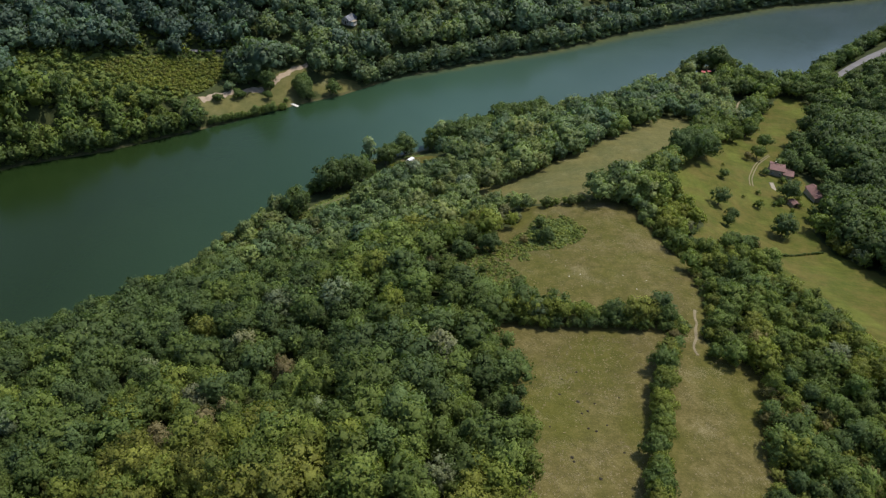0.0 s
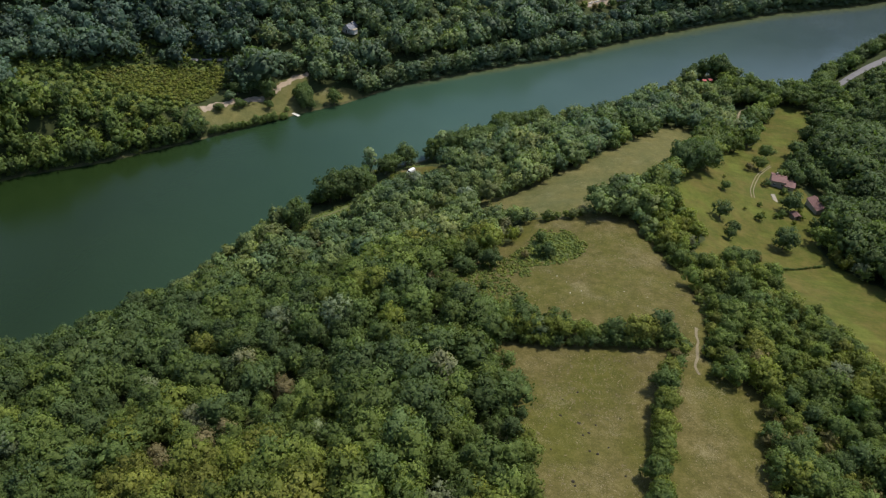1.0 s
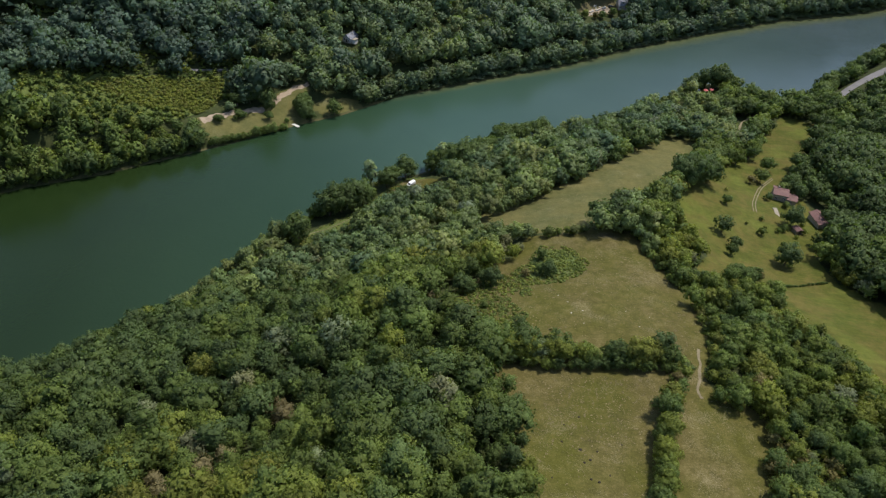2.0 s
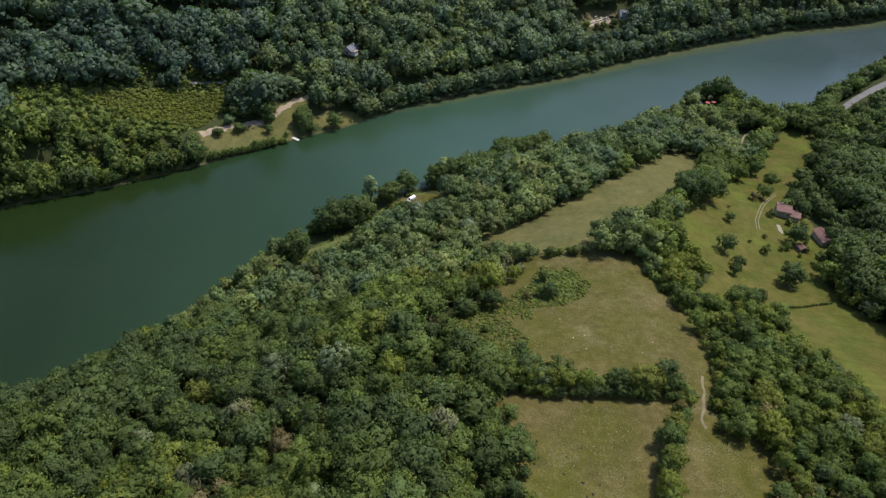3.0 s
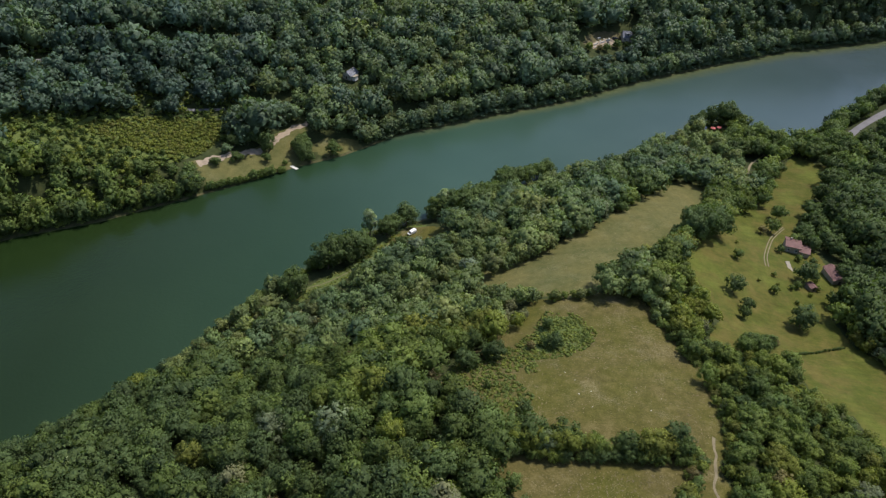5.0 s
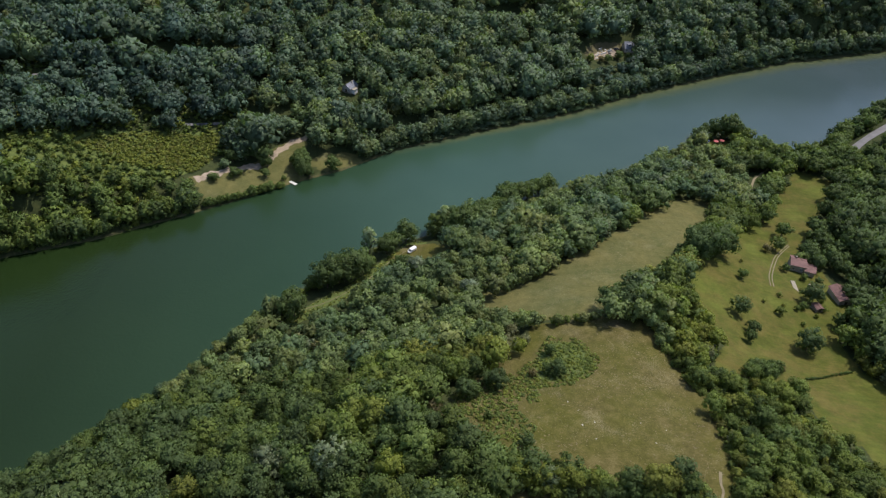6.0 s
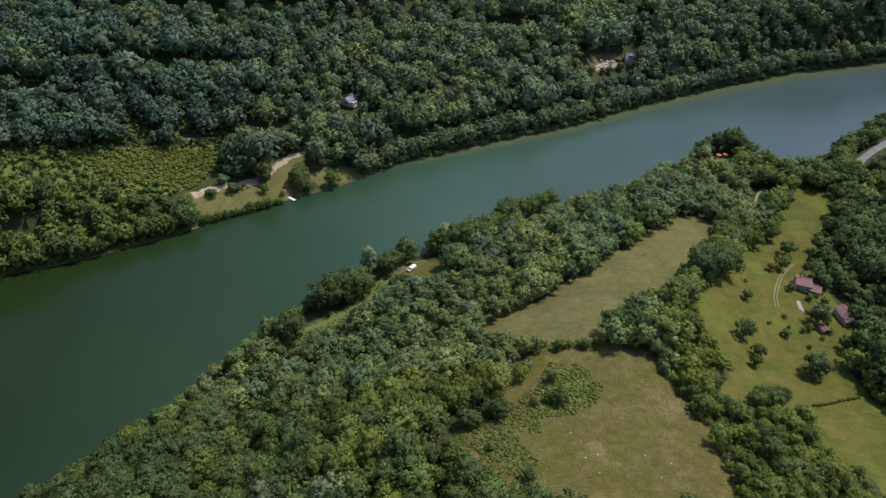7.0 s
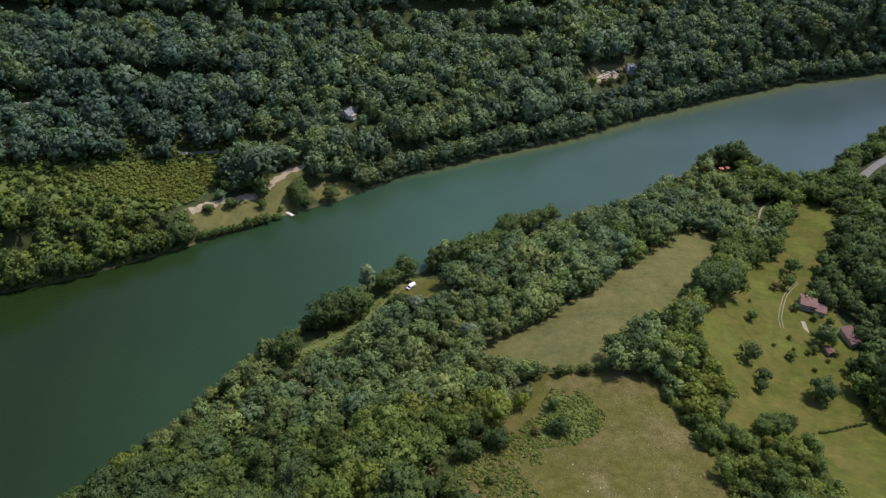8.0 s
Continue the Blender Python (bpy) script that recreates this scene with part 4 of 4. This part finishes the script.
for x, y, tall, kind, tint in ((-121, 321.5, 4.4, "shrub", 0.2), (-122.5, 322.5, 3.6, "shrub", 0.3), (-112.6, 327.6, 5.2, "shrub", 0.2), (-110.6, 328.6, 4.0, "shrub", 0.35), (-97.2, 330.6, 5.4, "round", 0.2), (-79, 335.4, 8.5, "broad", 0.1), (-79.6, 338, 10, "broad", 0.15), (-82, 340, 10, "round", 0.2), (-81, 345, 9, "round", 0.25),
                               (-75.6, 335.6, 5.6, "round", 0.15), (-64.6, 342.6, 8.2, "broad", 0.3), (-100, 341, 10, "broad", 0.12), (-98, 338, 7, "round", 0.2), (-103.5, 343, 9.5, "round", 0.0), (-110, 341.5, 9, "broad", 0.1), (-116, 338, 8, "broad", 0.15),
                               (-128.4, 300.6, 11, "broad", 0.0), (-125.5, 304, 8, "round", 0.1), (-88, 330, 3.0, "loose", 0.3)):
    tree("lawn_tree", x, y, tall, kind, tint, "green tree on the riverside lawn", "lawn trees")
hedge([(-121.5, 303.6), (-110.6, 310.2), (-101.3, 316.8), (-91, 323), (-86.6, 326)], 2.0, 3.0, 5.0, "clipped green shrub along the water's edge", "far bank shrubs", "shrub", (0.25, 0.5), 0.5, "bank_shrub")


# ---- houses and other built things ----
def box(bm, x0, x1, y0, y1, z0, z1):
    v = [bm.verts.new(p) for p in ((x0, y0, z0), (x1, y0, z0), (x1, y1, z0), (x0, y1, z0), (x0, y0, z1), (x1, y0, z1), (x1, y1, z1), (x0, y1, z1))]
    for q in ((0, 3, 2, 1), (4, 5, 6, 7), (0, 1, 5, 4), (1, 2, 6, 5), (2, 3, 7, 6), (3, 0, 4, 7)):
        bm.faces.new([v[i] for i in q])


def part(name, bm, material, parent, label="", bevel=0.0, smooth=False):
    """Links a bmesh as one mesh object under a thing or a part."""
    if bevel:
        bmesh.ops.bevel(bm, geom=bm.edges[:], offset=bevel, segments=2, affect="EDGES", profile=0.5)
    bmesh.ops.recalc_face_normals(bm, faces=bm.faces[:])
    me = bpy.data.meshes.new(name)
    bm.to_mesh(me)
    bm.free()
    me.polygons.foreach_set("use_smooth", [smooth] * len(me.polygons))
    me.materials.append(material)
    ob = new(name, me)
    ob.parent = parent
    return tagged(ob, label)


def boxes(*sizes):
    bm = bmesh.new()
    for one in sizes:
        box(bm, *one)
    return bm


def prism(outline, y0, y1):
    """A slab between y0 and y1 with the given outline in x and z."""
    bm = bmesh.new()
    a = [bm.verts.new((x, y0, z)) for x, z in outline]
    b = [bm.verts.new((x, y1, z)) for x, z in outline]
    bm.faces.new(a), bm.faces.new(b[::-1])
    for i in range(len(a)):
        j = (i + 1) % len(a)
        bm.faces.new((a[i], b[i], b[j], a[j]))
    return bm


def window_in(parent, x, y, z, w, h, face):
    """A window on a wall that looks along -y (face 'y') or -x (face 'x'): frame, pane and sill."""
    t = 0.06
    rim = [(-w / 2, w / 2, 0, t), (-w / 2, w / 2, h - t, h), (-w / 2, -w / 2 + t, t, h - t), (w / 2 - t, w / 2, t, h - t), (-t / 2, t / 2, t, h - t)]
    if face == "y":
        fr = boxes(*[(x + a, x + b, y - 0.05, y + 0.05, z + c, z + d) for a, b, c, d in rim])
        pn = boxes((x - w / 2 + t, x + w / 2 - t, y - 0.02, y + 0.02, z + t, z + h - t))
        sl = boxes((x - w / 2 - 0.08, x + w / 2 + 0.08, y - 0.16, y + 0.02, z - 0.08, z - 0.003))
    else:
        fr = boxes(*[(x - 0.05, x + 0.05, y + a, y + b, z + c, z + d) for a, b, c, d in rim])
        pn = boxes((x - 0.02, x + 0.02, y - w / 2 + t, y + w / 2 - t, z + t, z + h - t))
        sl = boxes((x - 0.16, x + 0.02, y - w / 2 - 0.08, y + w / 2 + 0.08, z - 0.08, z - 0.003))
    win = part("window", fr, white_paint, parent, "pale painted window frame")
    part("pane", pn, glass_mat, win, "dark window glass")
    part("sill", sl, concrete, win)


def gable_house(name, x, y, turn, long_, wide, wall_h, rise, wall_mat, roof_mat, label, over=0.35, chimney=True, door=True, windows=(), ribs=True):
    """A house with its ridge along its own y, gables to the front (-y) and back."""
    top = new(name)
    top.matrix_basis = pose(x, y, float(height(x, y)) - 0.4, 0, 0, turn)
    hw, hl = wide / 2, long_ / 2
    z0, z1 = 0.0, wall_h + 0.4
    part("wall", prism([(-hw, z0), (hw, z0), (hw, z1), (0, z1 + rise), (-hw, z1)], -hl, hl), wall_mat, top)
    part("plinth", boxes((-hw - 0.06, hw + 0.06, -hl - 0.06, hl + 0.06, z0, 0.7)), concrete, top, "pale concrete plinth")
    ang = math.atan2(rise, hw)
    for side in (-1, 1):
        ex, ez = side * (hw + over), z1 - over * math.tan(ang)
        t = 0.14
        slab = prism([(0, z1 + rise + 0.02), (ex, ez + 0.02), (ex, ez + t), (0, z1 + rise + t + 0.03)], -hl - over, hl + over)
        roof = part("roof", slab, roof_mat, top)
        if ribs:
            n = int((long_ + 2 * over) / 0.55)
            bm = bmesh.new()
            for k in range(n + 1):
                yy = -hl - over + 0.03 + k * (long_ + 2 * over - 0.06) / n
                a = prism([(side * 0.06, z1 + rise + t - 0.01), (ex, ez + t - 0.01), (ex, ez + t + 0.05), (side * 0.06, z1 + rise + t + 0.05)], yy - 0.03, yy + 0.03)
                me = bpy.data.meshes.new("rib")
                a.to_mesh(me), a.free()
                bm.from_mesh(me)
                bpy.data.meshes.remove(me)
            part("roof_ribs", bm, roof_mat, roof)
        part("gutter", boxes((ex - 0.05, ex + 0.07, -hl - over, hl + over, ez - 0.10, ez + 0.015)), steel, top, "dull metal gutter")
    part("ridge_cap", boxes((-0.14, 0.14, -hl - over - 0.02, hl + over + 0.02, z1 + rise + 0.12, z1 + rise + 0.22)), roof_mat, top)
    if chimney:
        ch = part("chimney", boxes((0.5, 1.05, hl * 0.3, hl * 0.3 + 0.55, z1 + rise * 0.4, z1 + rise + 0.9)), wall_mat, top, "plastered chimney", 0.02)
        part("cap", boxes((0.42, 1.13, hl * 0.3 - 0.08, hl * 0.3 + 0.63, z1 + rise + 0.9, z1 + rise + 1.0)), concrete, ch)
    if door:
        dr = part("door", boxes((-0.55, 0.55, -hl - 0.05, -hl + 0.02, 0.4, 2.5)), dark_wood, top, "dark wooden door", 0.01)
        part("handle", boxes((0.38, 0.44, -hl - 0.11, -hl - 0.052, 1.4, 1.5)), steel, dr)
    for fx_, fy_, fz_, w, h, face in windows:
        window_in(top, fx_, fy_, fz_, w, h, face)
    return tagged(top, label, "house")


gable_house("farmhouse", 146.3, 260.8, 72, 5.8, 6.6, 3.4, 0.9, render_wall, roof_red, "old plastered farmhouse with a weathered red metal roof",
            windows=((-3.3, -1.6, 1.6, 1.0, 1.1, "x"), (-3.3, 1.5, 1.6, 1.0, 1.1, "x"), (1.6, -2.9, 1.6, 1.0, 1.1, "y")))
gable_house("farmhouse_annex", 150.4, 257.6, 68, 3.8, 5.4, 2.6, 0.6, render_wall, roof_red, "low plastered annex with a weathered red metal roof", chimney=False,
            windows=((-2.7, 0.2, 1.4, 0.8, 0.9, "x"),), door=False)
gable_house("barn", 155.8, 240.8, 4, 8.8, 5.4, 2.5, 1.1, render_wall, roof_red, "plastered barn with a rusty red ribbed roof", chimney=False,
            windows=((-1.7, -4.3, 1.7, 0.8, 0.8, "y"),))
gable_house("garden_shed", 142.8, 232.0, 14, 3.4, 2.8, 1.8, 0.5, wood, roof_red, "small wooden garden shed with a red roof", 0.2, False)
white = gable_house("white_house", -64.0, 407.4, -28, 7.4, 6.0, 2.8, 1.9, cream_wall, roof_grey, "white walled house with a grey roof among trees",
                    windows=((-3.0, 0.0, 1.6, 1.1, 1.2, "x"), (-1.7, -3.7, 1.6, 1.0, 1.2, "y"), (1.7, -3.7, 1.6, 1.0, 1.2, "y")))
porch = part("porch", boxes((3.06, 5.2, -2.6, 0.6, 0.0, 2.7)), white_wall, white, "white porch", 0.02)
part("porch_roof", boxes((3.1, 5.5, -2.9, 0.9, 2.7, 2.86)), concrete, porch)
grey = gable_house("grey_house", 117.6, 499.4, 96, 6.4, 6.8, 3.2, 3.2, cream_wall, roof_grey, "pale house with a steep grey roof and dormer", chimney=False,
                   windows=((-3.4, -1.8, 1.6, 1.1, 1.2, "x"), (-3.4, 1.8, 1.6, 1.1, 1.2, "x")))
dormer = part("dormer", boxes((-2.7, -0.5, -1.2, 1.2, 3.9, 5.9)), white_wall, grey, "white dormer", 0.03)
part("dormer_roof", boxes((-3.0, -0.3, -1.5, 1.5, 5.9, 6.06)), roof_grey, dormer)
part("pane", boxes((-2.76, -2.7, -0.7, 0.7, 4.7, 5.6)), glass_mat, dormer, "dark window glass")


def slab_thing(name, x, y, turn, w, d, h, material, label, category, lift=0.0):
    top = part(name, boxes((-w / 2, w / 2, -d / 2, d / 2, -0.3, h)), material, None, "", 0.03)
    top.matrix_basis = pose(x, y, float(height(x, y)) + lift, 0, 0, turn)
    return tagged(top, label, category)


slab_thing("concrete_terrace", 139.9, 246.4, -6, 1.7, 6.6, 0.22, concrete, "pale concrete terrace strip beside the farmhouse", "terrace")
slab_thing("garden_path", 148.6, 247.0, 30, 0.9, 5.5, 0.12, concrete, "pale stepping path in the farm garden", "path")


def delivery_van(x, y, turn):
    """A white panel van: body, cab glass, wheels, lamps, bumpers."""
    top = new("delivery_van")
    top.matrix_basis = pose(x, y, float(height(x, y)) + 0.02, 0, 0, turn) @ Matrix.Scale(0.83, 4)
    side = [(-2.7, 0.45), (2.55, 0.45), (2.7, 0.75), (2.62, 1.15), (1.95, 1.35), (1.35, 2.15), (1.0, 2.35), (-2.55, 2.38), (-2.7, 2.2)]
    part("body", prism(side, -0.98, 0.98), white_paint, top, "white painted steel body", 0.07, True)
    shield = bmesh.new()
    a = [shield.verts.new(p) for p in ((1.99, -0.84, 1.38), (1.99, 0.84, 1.38), (1.40, 0.78, 2.12), (1.40, -0.78, 2.12))]
    shield.faces.new(a)
    bmesh.ops.solidify(shield, geom=shield.faces[:], thickness=-0.06)
    part("windscreen", shield, glass_mat, top, "dark glass windscreen")
    for sgn in (-1, 1):
        part("side_window", boxes((0.55, 1.35, min(sgn * 0.97, sgn * 1.0), max(sgn * 0.97, sgn * 1.0), 1.4, 2.0)), glass_mat, top, "dark side window")
        part("headlight", boxes((2.55, 2.72, sgn * 0.72 - 0.16, sgn * 0.72 + 0.16, 0.78, 1.0)), steel, top, "clear headlight", 0.02)
        part("mirror", boxes((1.45, 1.6, sgn * 1.14 - 0.1, sgn * 1.14 + 0.1, 1.35, 1.65)), rubber, top, "black wing mirror", 0.02)
        for wx in (-1.75, 1.75):
            bm = bmesh.new()
            bmesh.ops.create_cone(bm, cap_ends=True, segments=18, radius1=0.34, radius2=0.34, depth=0.24, matrix=pose(wx, sgn * 0.9, 0.34, 90))
            wheel = part("wheel", bm, rubber, top, "black tyre", 0.02)
            bm = bmesh.new()
            bmesh.ops.create_cone(bm, cap_ends=True, segments=14, radius1=0.2, radius2=0.18, depth=0.05, matrix=pose(wx, sgn * 1.035, 0.34, 90))
            part("rim", bm, steel, wheel, "grey steel rim")
    part("bumper", boxes((2.5, 2.78, -0.95, 0.95, 0.42, 0.66)), rubber, top, "dark front bumper", 0.04)
    part("bumper", boxes((-2.8, -2.6, -0.95, 0.95, 0.42, 0.62)), rubber, top, "dark rear bumper", 0.04)
    return tagged(top, "white panel van parked on the grass by the river", "van")


delivery_van(-17.6, 274.8, 228)



def parked_car(x, y, turn, paint, label):
    """A small car: body, cabin glass, roof, wheels."""
    top = new("parked_car")
    top.matrix_basis = pose(x, y, float(height(x, y)) + 0.15, 0, 0, turn)
    part("body", prism([(-2.0, 0.3), (2.0, 0.3), (2.1, 0.6), (1.95, 0.8), (1.0, 0.9), (-1.7, 0.95), (-2.05, 0.85)], -0.85, 0.85), paint, top, "", 0.05, True)
    part("cabin", prism([(-1.6, 0.9), (0.95, 0.88), (0.35, 1.36), (-1.2, 1.38)], -0.74, 0.74), glass_mat, top, "dark glazed cabin", 0.03)
    part("roof", boxes((-1.2, 0.35, -0.7, 0.7, 1.383, 1.43)), paint, top, "", 0.02)
    for wx in (-1.25, 1.3):
        for wy in (-0.78, 0.78):
            bm = bmesh.new()
            bmesh.ops.create_cone(bm, cap_ends=True, segments=14, radius1=0.31, radius2=0.31, depth=0.2, matrix=pose(wx, wy, 0.31, 90))
            part("wheel", bm, rubber, top, "black tyre")
    return tagged(top, label, "car")


parked_car(109.4, 497.6, 20, plain("dark_car_paint", (0.03, 0.035, 0.045), 0.3, 0.1, 2.0), "dark parked car beside the far house")
parked_car(147.0, 389.6, 65, plain("blue_car_paint", (0.05, 0.07, 0.12), 0.3, 0.1, 2.0), "dark blue car parked in the riverside clearing")


def jetty():
    top = new("jetty")
    top.matrix_basis = pose(-83.2, 328.8, 0.25, 0, 0, -36)
    for k in range(11):
        part("plank", boxes((-2.6 + k * 0.48, -2.16 + k * 0.48, -0.8, 0.8, 0.22, 0.28)), bleached, top)
    for px in (-2.2, 0.0, 2.2):
        for py in (-0.6, 0.6):
            part("post", boxes((px - 0.07, px + 0.07, py - 0.07, py + 0.07, -2.0, 0.215)), wood, top)
    return tagged(top, "pale wooden jetty reaching into the river", "jetty")


jetty()


def boat(x, y, turn):
    top = new("rowing_boat")
    top.matrix_basis = pose(x, y, -0.06, 0, 0, turn)
    bm = bmesh.new()
    rings = []
    for u, w, lift in ((-1.9, 0.5, 0.05), (-1.0, 0.72, 0.0), (0.3, 0.72, 0.0), (1.3, 0.5, 0.08), (2.0, 0.06, 0.2)):
        rings.append([bm.verts.new(p) for p in ((u, -w, 0.45 + lift), (u, -w * 0.6, lift * 0.5 - 0.05), (u, w * 0.6, lift * 0.5 - 0.05), (u, w, 0.45 + lift))])
    for a, b in zip(rings, rings[1:]):
        for k in range(3):
            bm.faces.new((a[k], a[k + 1], b[k + 1], b[k]))
    bm.faces.new(rings[0])
    bmesh.ops.solidify(bm, geom=bm.faces[:], thickness=0.05)
    part("hull", bm, white_paint, top, "white hull")
    for u in (-1.0, 0.3):
        part("seat", boxes((u - 0.14, u + 0.14, -0.66, 0.66, 0.26, 0.31)), wood, top)
    return tagged(top, "small white rowing boat moored at the far bank", "boat")


boat(89.4, 438.6, 25)


def sunshade(x, y):
    top = new("parasol")
    top.matrix_basis = pose(x, y, float(height(x, y)), 0, 0, 12)
    bm = bmesh.new()
    bmesh.ops.create_cone(bm, segments=8, radius1=1.5, radius2=0.06, depth=0.55, matrix=pose(0, 0, 2.6))
    bmesh.ops.solidify(bm, geom=bm.faces[:], thickness=0.03)
    part("canopy", bm, red_cloth, top, "faded red canopy")
    bm = bmesh.new()
    bmesh.ops.create_cone(bm, cap_ends=True, segments=8, radius1=0.04, radius2=0.04, depth=2.8, matrix=pose(0, 0, 1.4))
    part("pole", bm, steel, top)
    return tagged(top, "red and white parasol on the riverside clearing", "parasol", "parasols")


sunshade(150.5, 387), sunshade(154.2, 388.2)


def utility_pole(x, y, tall, turn):
    top = new("utility_pole")
    top.matrix_basis = pose(x, y, float(height(x, y)) - 0.3, 0, 0, turn)
    bm = bmesh.new()
    bmesh.ops.create_cone(bm, cap_ends=True, segments=10, radius1=0.16, radius2=0.10, depth=tall, matrix=pose(0, 0, tall / 2))
    part("post", bm, wood, top)
    arm = part("crossarm", boxes((-1.1, 1.1, -0.06, 0.06, tall - 0.5, tall - 0.36)), concrete, top, "pale crossarm")
    for k in (-1.0, 0.0, 1.0):
        part("insulator", boxes((k - 0.06, k + 0.06, -0.06, 0.06, tall - 0.357, tall - 0.16)), white_paint, arm)
    return tagged(top, "wooden utility pole with a pale crossarm", "utility pole")


utility_pole(122, 280, 9.0, 8)


# ---- small things on the fields ----
def lump(name, x, y, size, material, label, category, group):
    rng = random.Random(x * 13 + y)
    bm = bmesh.new()
    bmesh.ops.create_icosphere(bm, subdivisions=2, radius=1.0)
    for v in bm.verts:
        v.co *= 1 + rng.uniform(-0.22, 0.22)
        v.co.z *= 0.5
    ob = part(name, bm, material, None)
    ob.matrix_basis = Matrix.LocRotScale((x, y, float(height(x, y)) + size * 0.12), Euler((0, 0, rng.uniform(0, 6))), (size, size, size))
    return tagged(ob, label, category, group)


for x, y, size in ((32.6, 99.2, 0.42), (32.9, 95.3, 0.3), (34.4, 96.2, 0.35), (36.4, 98.9, 0.25), (33.6, 90.5, 0.3), (35.2, 89.8, 0.3), (28.4, 81.1, 0.4), (28.7, 80.0, 0.3),
                   (33.4, 76, 0.4), (42.5, 101.4, 0.22), (28.7, 101.4, 0.3), (33.9, 109.8, 0.3), (38, 92, 0.25), (25, 90, 0.22), (40, 84, 0.25), (30, 107, 0.2)):
    lump("molehill", x, y, size, dung, "small dark heap of soil on dry pasture", "molehill", "molehills")
for x, y, size in ((25.5, 163, 0.18), (34.8, 160, 0.16), (37.5, 150.8, 0.2), (41, 152, 0.18), (40.4, 145.8, 0.14), (53.6, 152.3, 0.16), (37.2, 156.6, 0.14), (60, 150, 0.14), (56, 145, 0.15)):
    lump("field_stone", x, y, size, pale_stone, "pale limestone lying in the dry grass", "stone", "field stones")

for x, y, turn, w in ((94, 484.5, 48, 4.5), (99, 489, 40, 5.0), (104, 494, 30, 3.6), (97, 492.5, 45, 3.0)):
    ob = slab_thing("stone_wall", x, y, turn, w, 0.7, 0.9, pale_stone, "low pale stone retaining wall on dug ground", "wall")
    tagged(ob, "low pale stone retaining wall on dug ground", "wall", "terrace walls")

# a ragged low hedge across the meadow
hedge([(118, 187), (124, 189.2), (131, 192.5), (139, 195.5)], 1.1, 0.7, 1.3, "low ragged brown-green hedge across the meadow", "meadow hedge", "shrub", (0.1, 0.5), 0.25, "hedge_shrub")
hedge([(104, 180), (110.5, 183), (117, 186.5)], 2.6, 0.35, 0.7, "sparse low shrub along the meadow fence line", "meadow hedge", "shrub", (0.3, 0.6), 0.3, "hedge_shrub")
for x, y, size in ((89, 481, 0.7), (91, 484, 0.5), (93.5, 481.5, 0.8), (95, 488, 0.6), (98, 491, 0.7), (99, 485.5, 0.5), (101, 494, 0.8), (104, 490, 0.5), (105, 496.5, 0.7), (108, 492, 0.5)):
    lump("rubble_stone", x, y, size, pale_stone, "pale rubble block on the dug ground", "stone", "rubble stones")
for x, y, tall, kind, tint in ((109.5, 487.5, 6.0, "broad", 0.25), (116.5, 491, 4.5, "round", 0.15), (96, 477.5, 5, "round", 0.93), (101, 480, 5.5, "broad", 0.3), (124.5, 493, 6.5, "round", 0.3), (88, 475, 5.5, "broad", 0.55)):
    tree("yard_tree", x, y, tall, kind, tint, "green tree below the far house yard", "far yard trees")


def tufts():
    """Dry grass tufts over the open ground."""
    rng = np.random.default_rng(77)
    vs = []
    for poly, count in ((LOWER_FIELD, 2200), (STRIP_FIELD, 500), (MIDDLE_FIELD, 2000), (UPPER_FIELD, 1500)):
        px, py = np.array(poly, float).T
        x, y = rng.uniform(px.min(), px.max(), count * 3), rng.uniform(py.min(), py.max(), count * 3)
        ok = inside(poly, x, y) & (patchy(x, y, 5, 91) + rng.uniform(-0.4, 0.4, len(x)) > 0.4)
        x, y = x[ok][:count], y[ok][:count]
        at = np.stack([x, y, height(x, y) + 0.03], -1)
        s = rng.uniform(0.08, 0.24, (len(x), 1))
        for k in range(2):
            a = rng.uniform(0, 6.28, len(x))
            side = np.stack([np.cos(a), np.sin(a), 0 * a], -1) * s
            lean = np.stack([rng.normal(size=len(x)), rng.normal(size=len(x)), np.full(len(x), 0.45)], -1) * s
            vs.append(np.stack([at - side, at + side, at + lean], 1).reshape(-1, 3))
    v = np.concatenate(vs)
    me = raw_mesh("grass_tufts", v, np.arange(len(v)).reshape(-1, 3), False)
    me.materials.append(straw_mat)
    tagged(new("grass_tufts", me), "pale dry grass tufts over the fields", "grass", kind="stuff")


tufts()
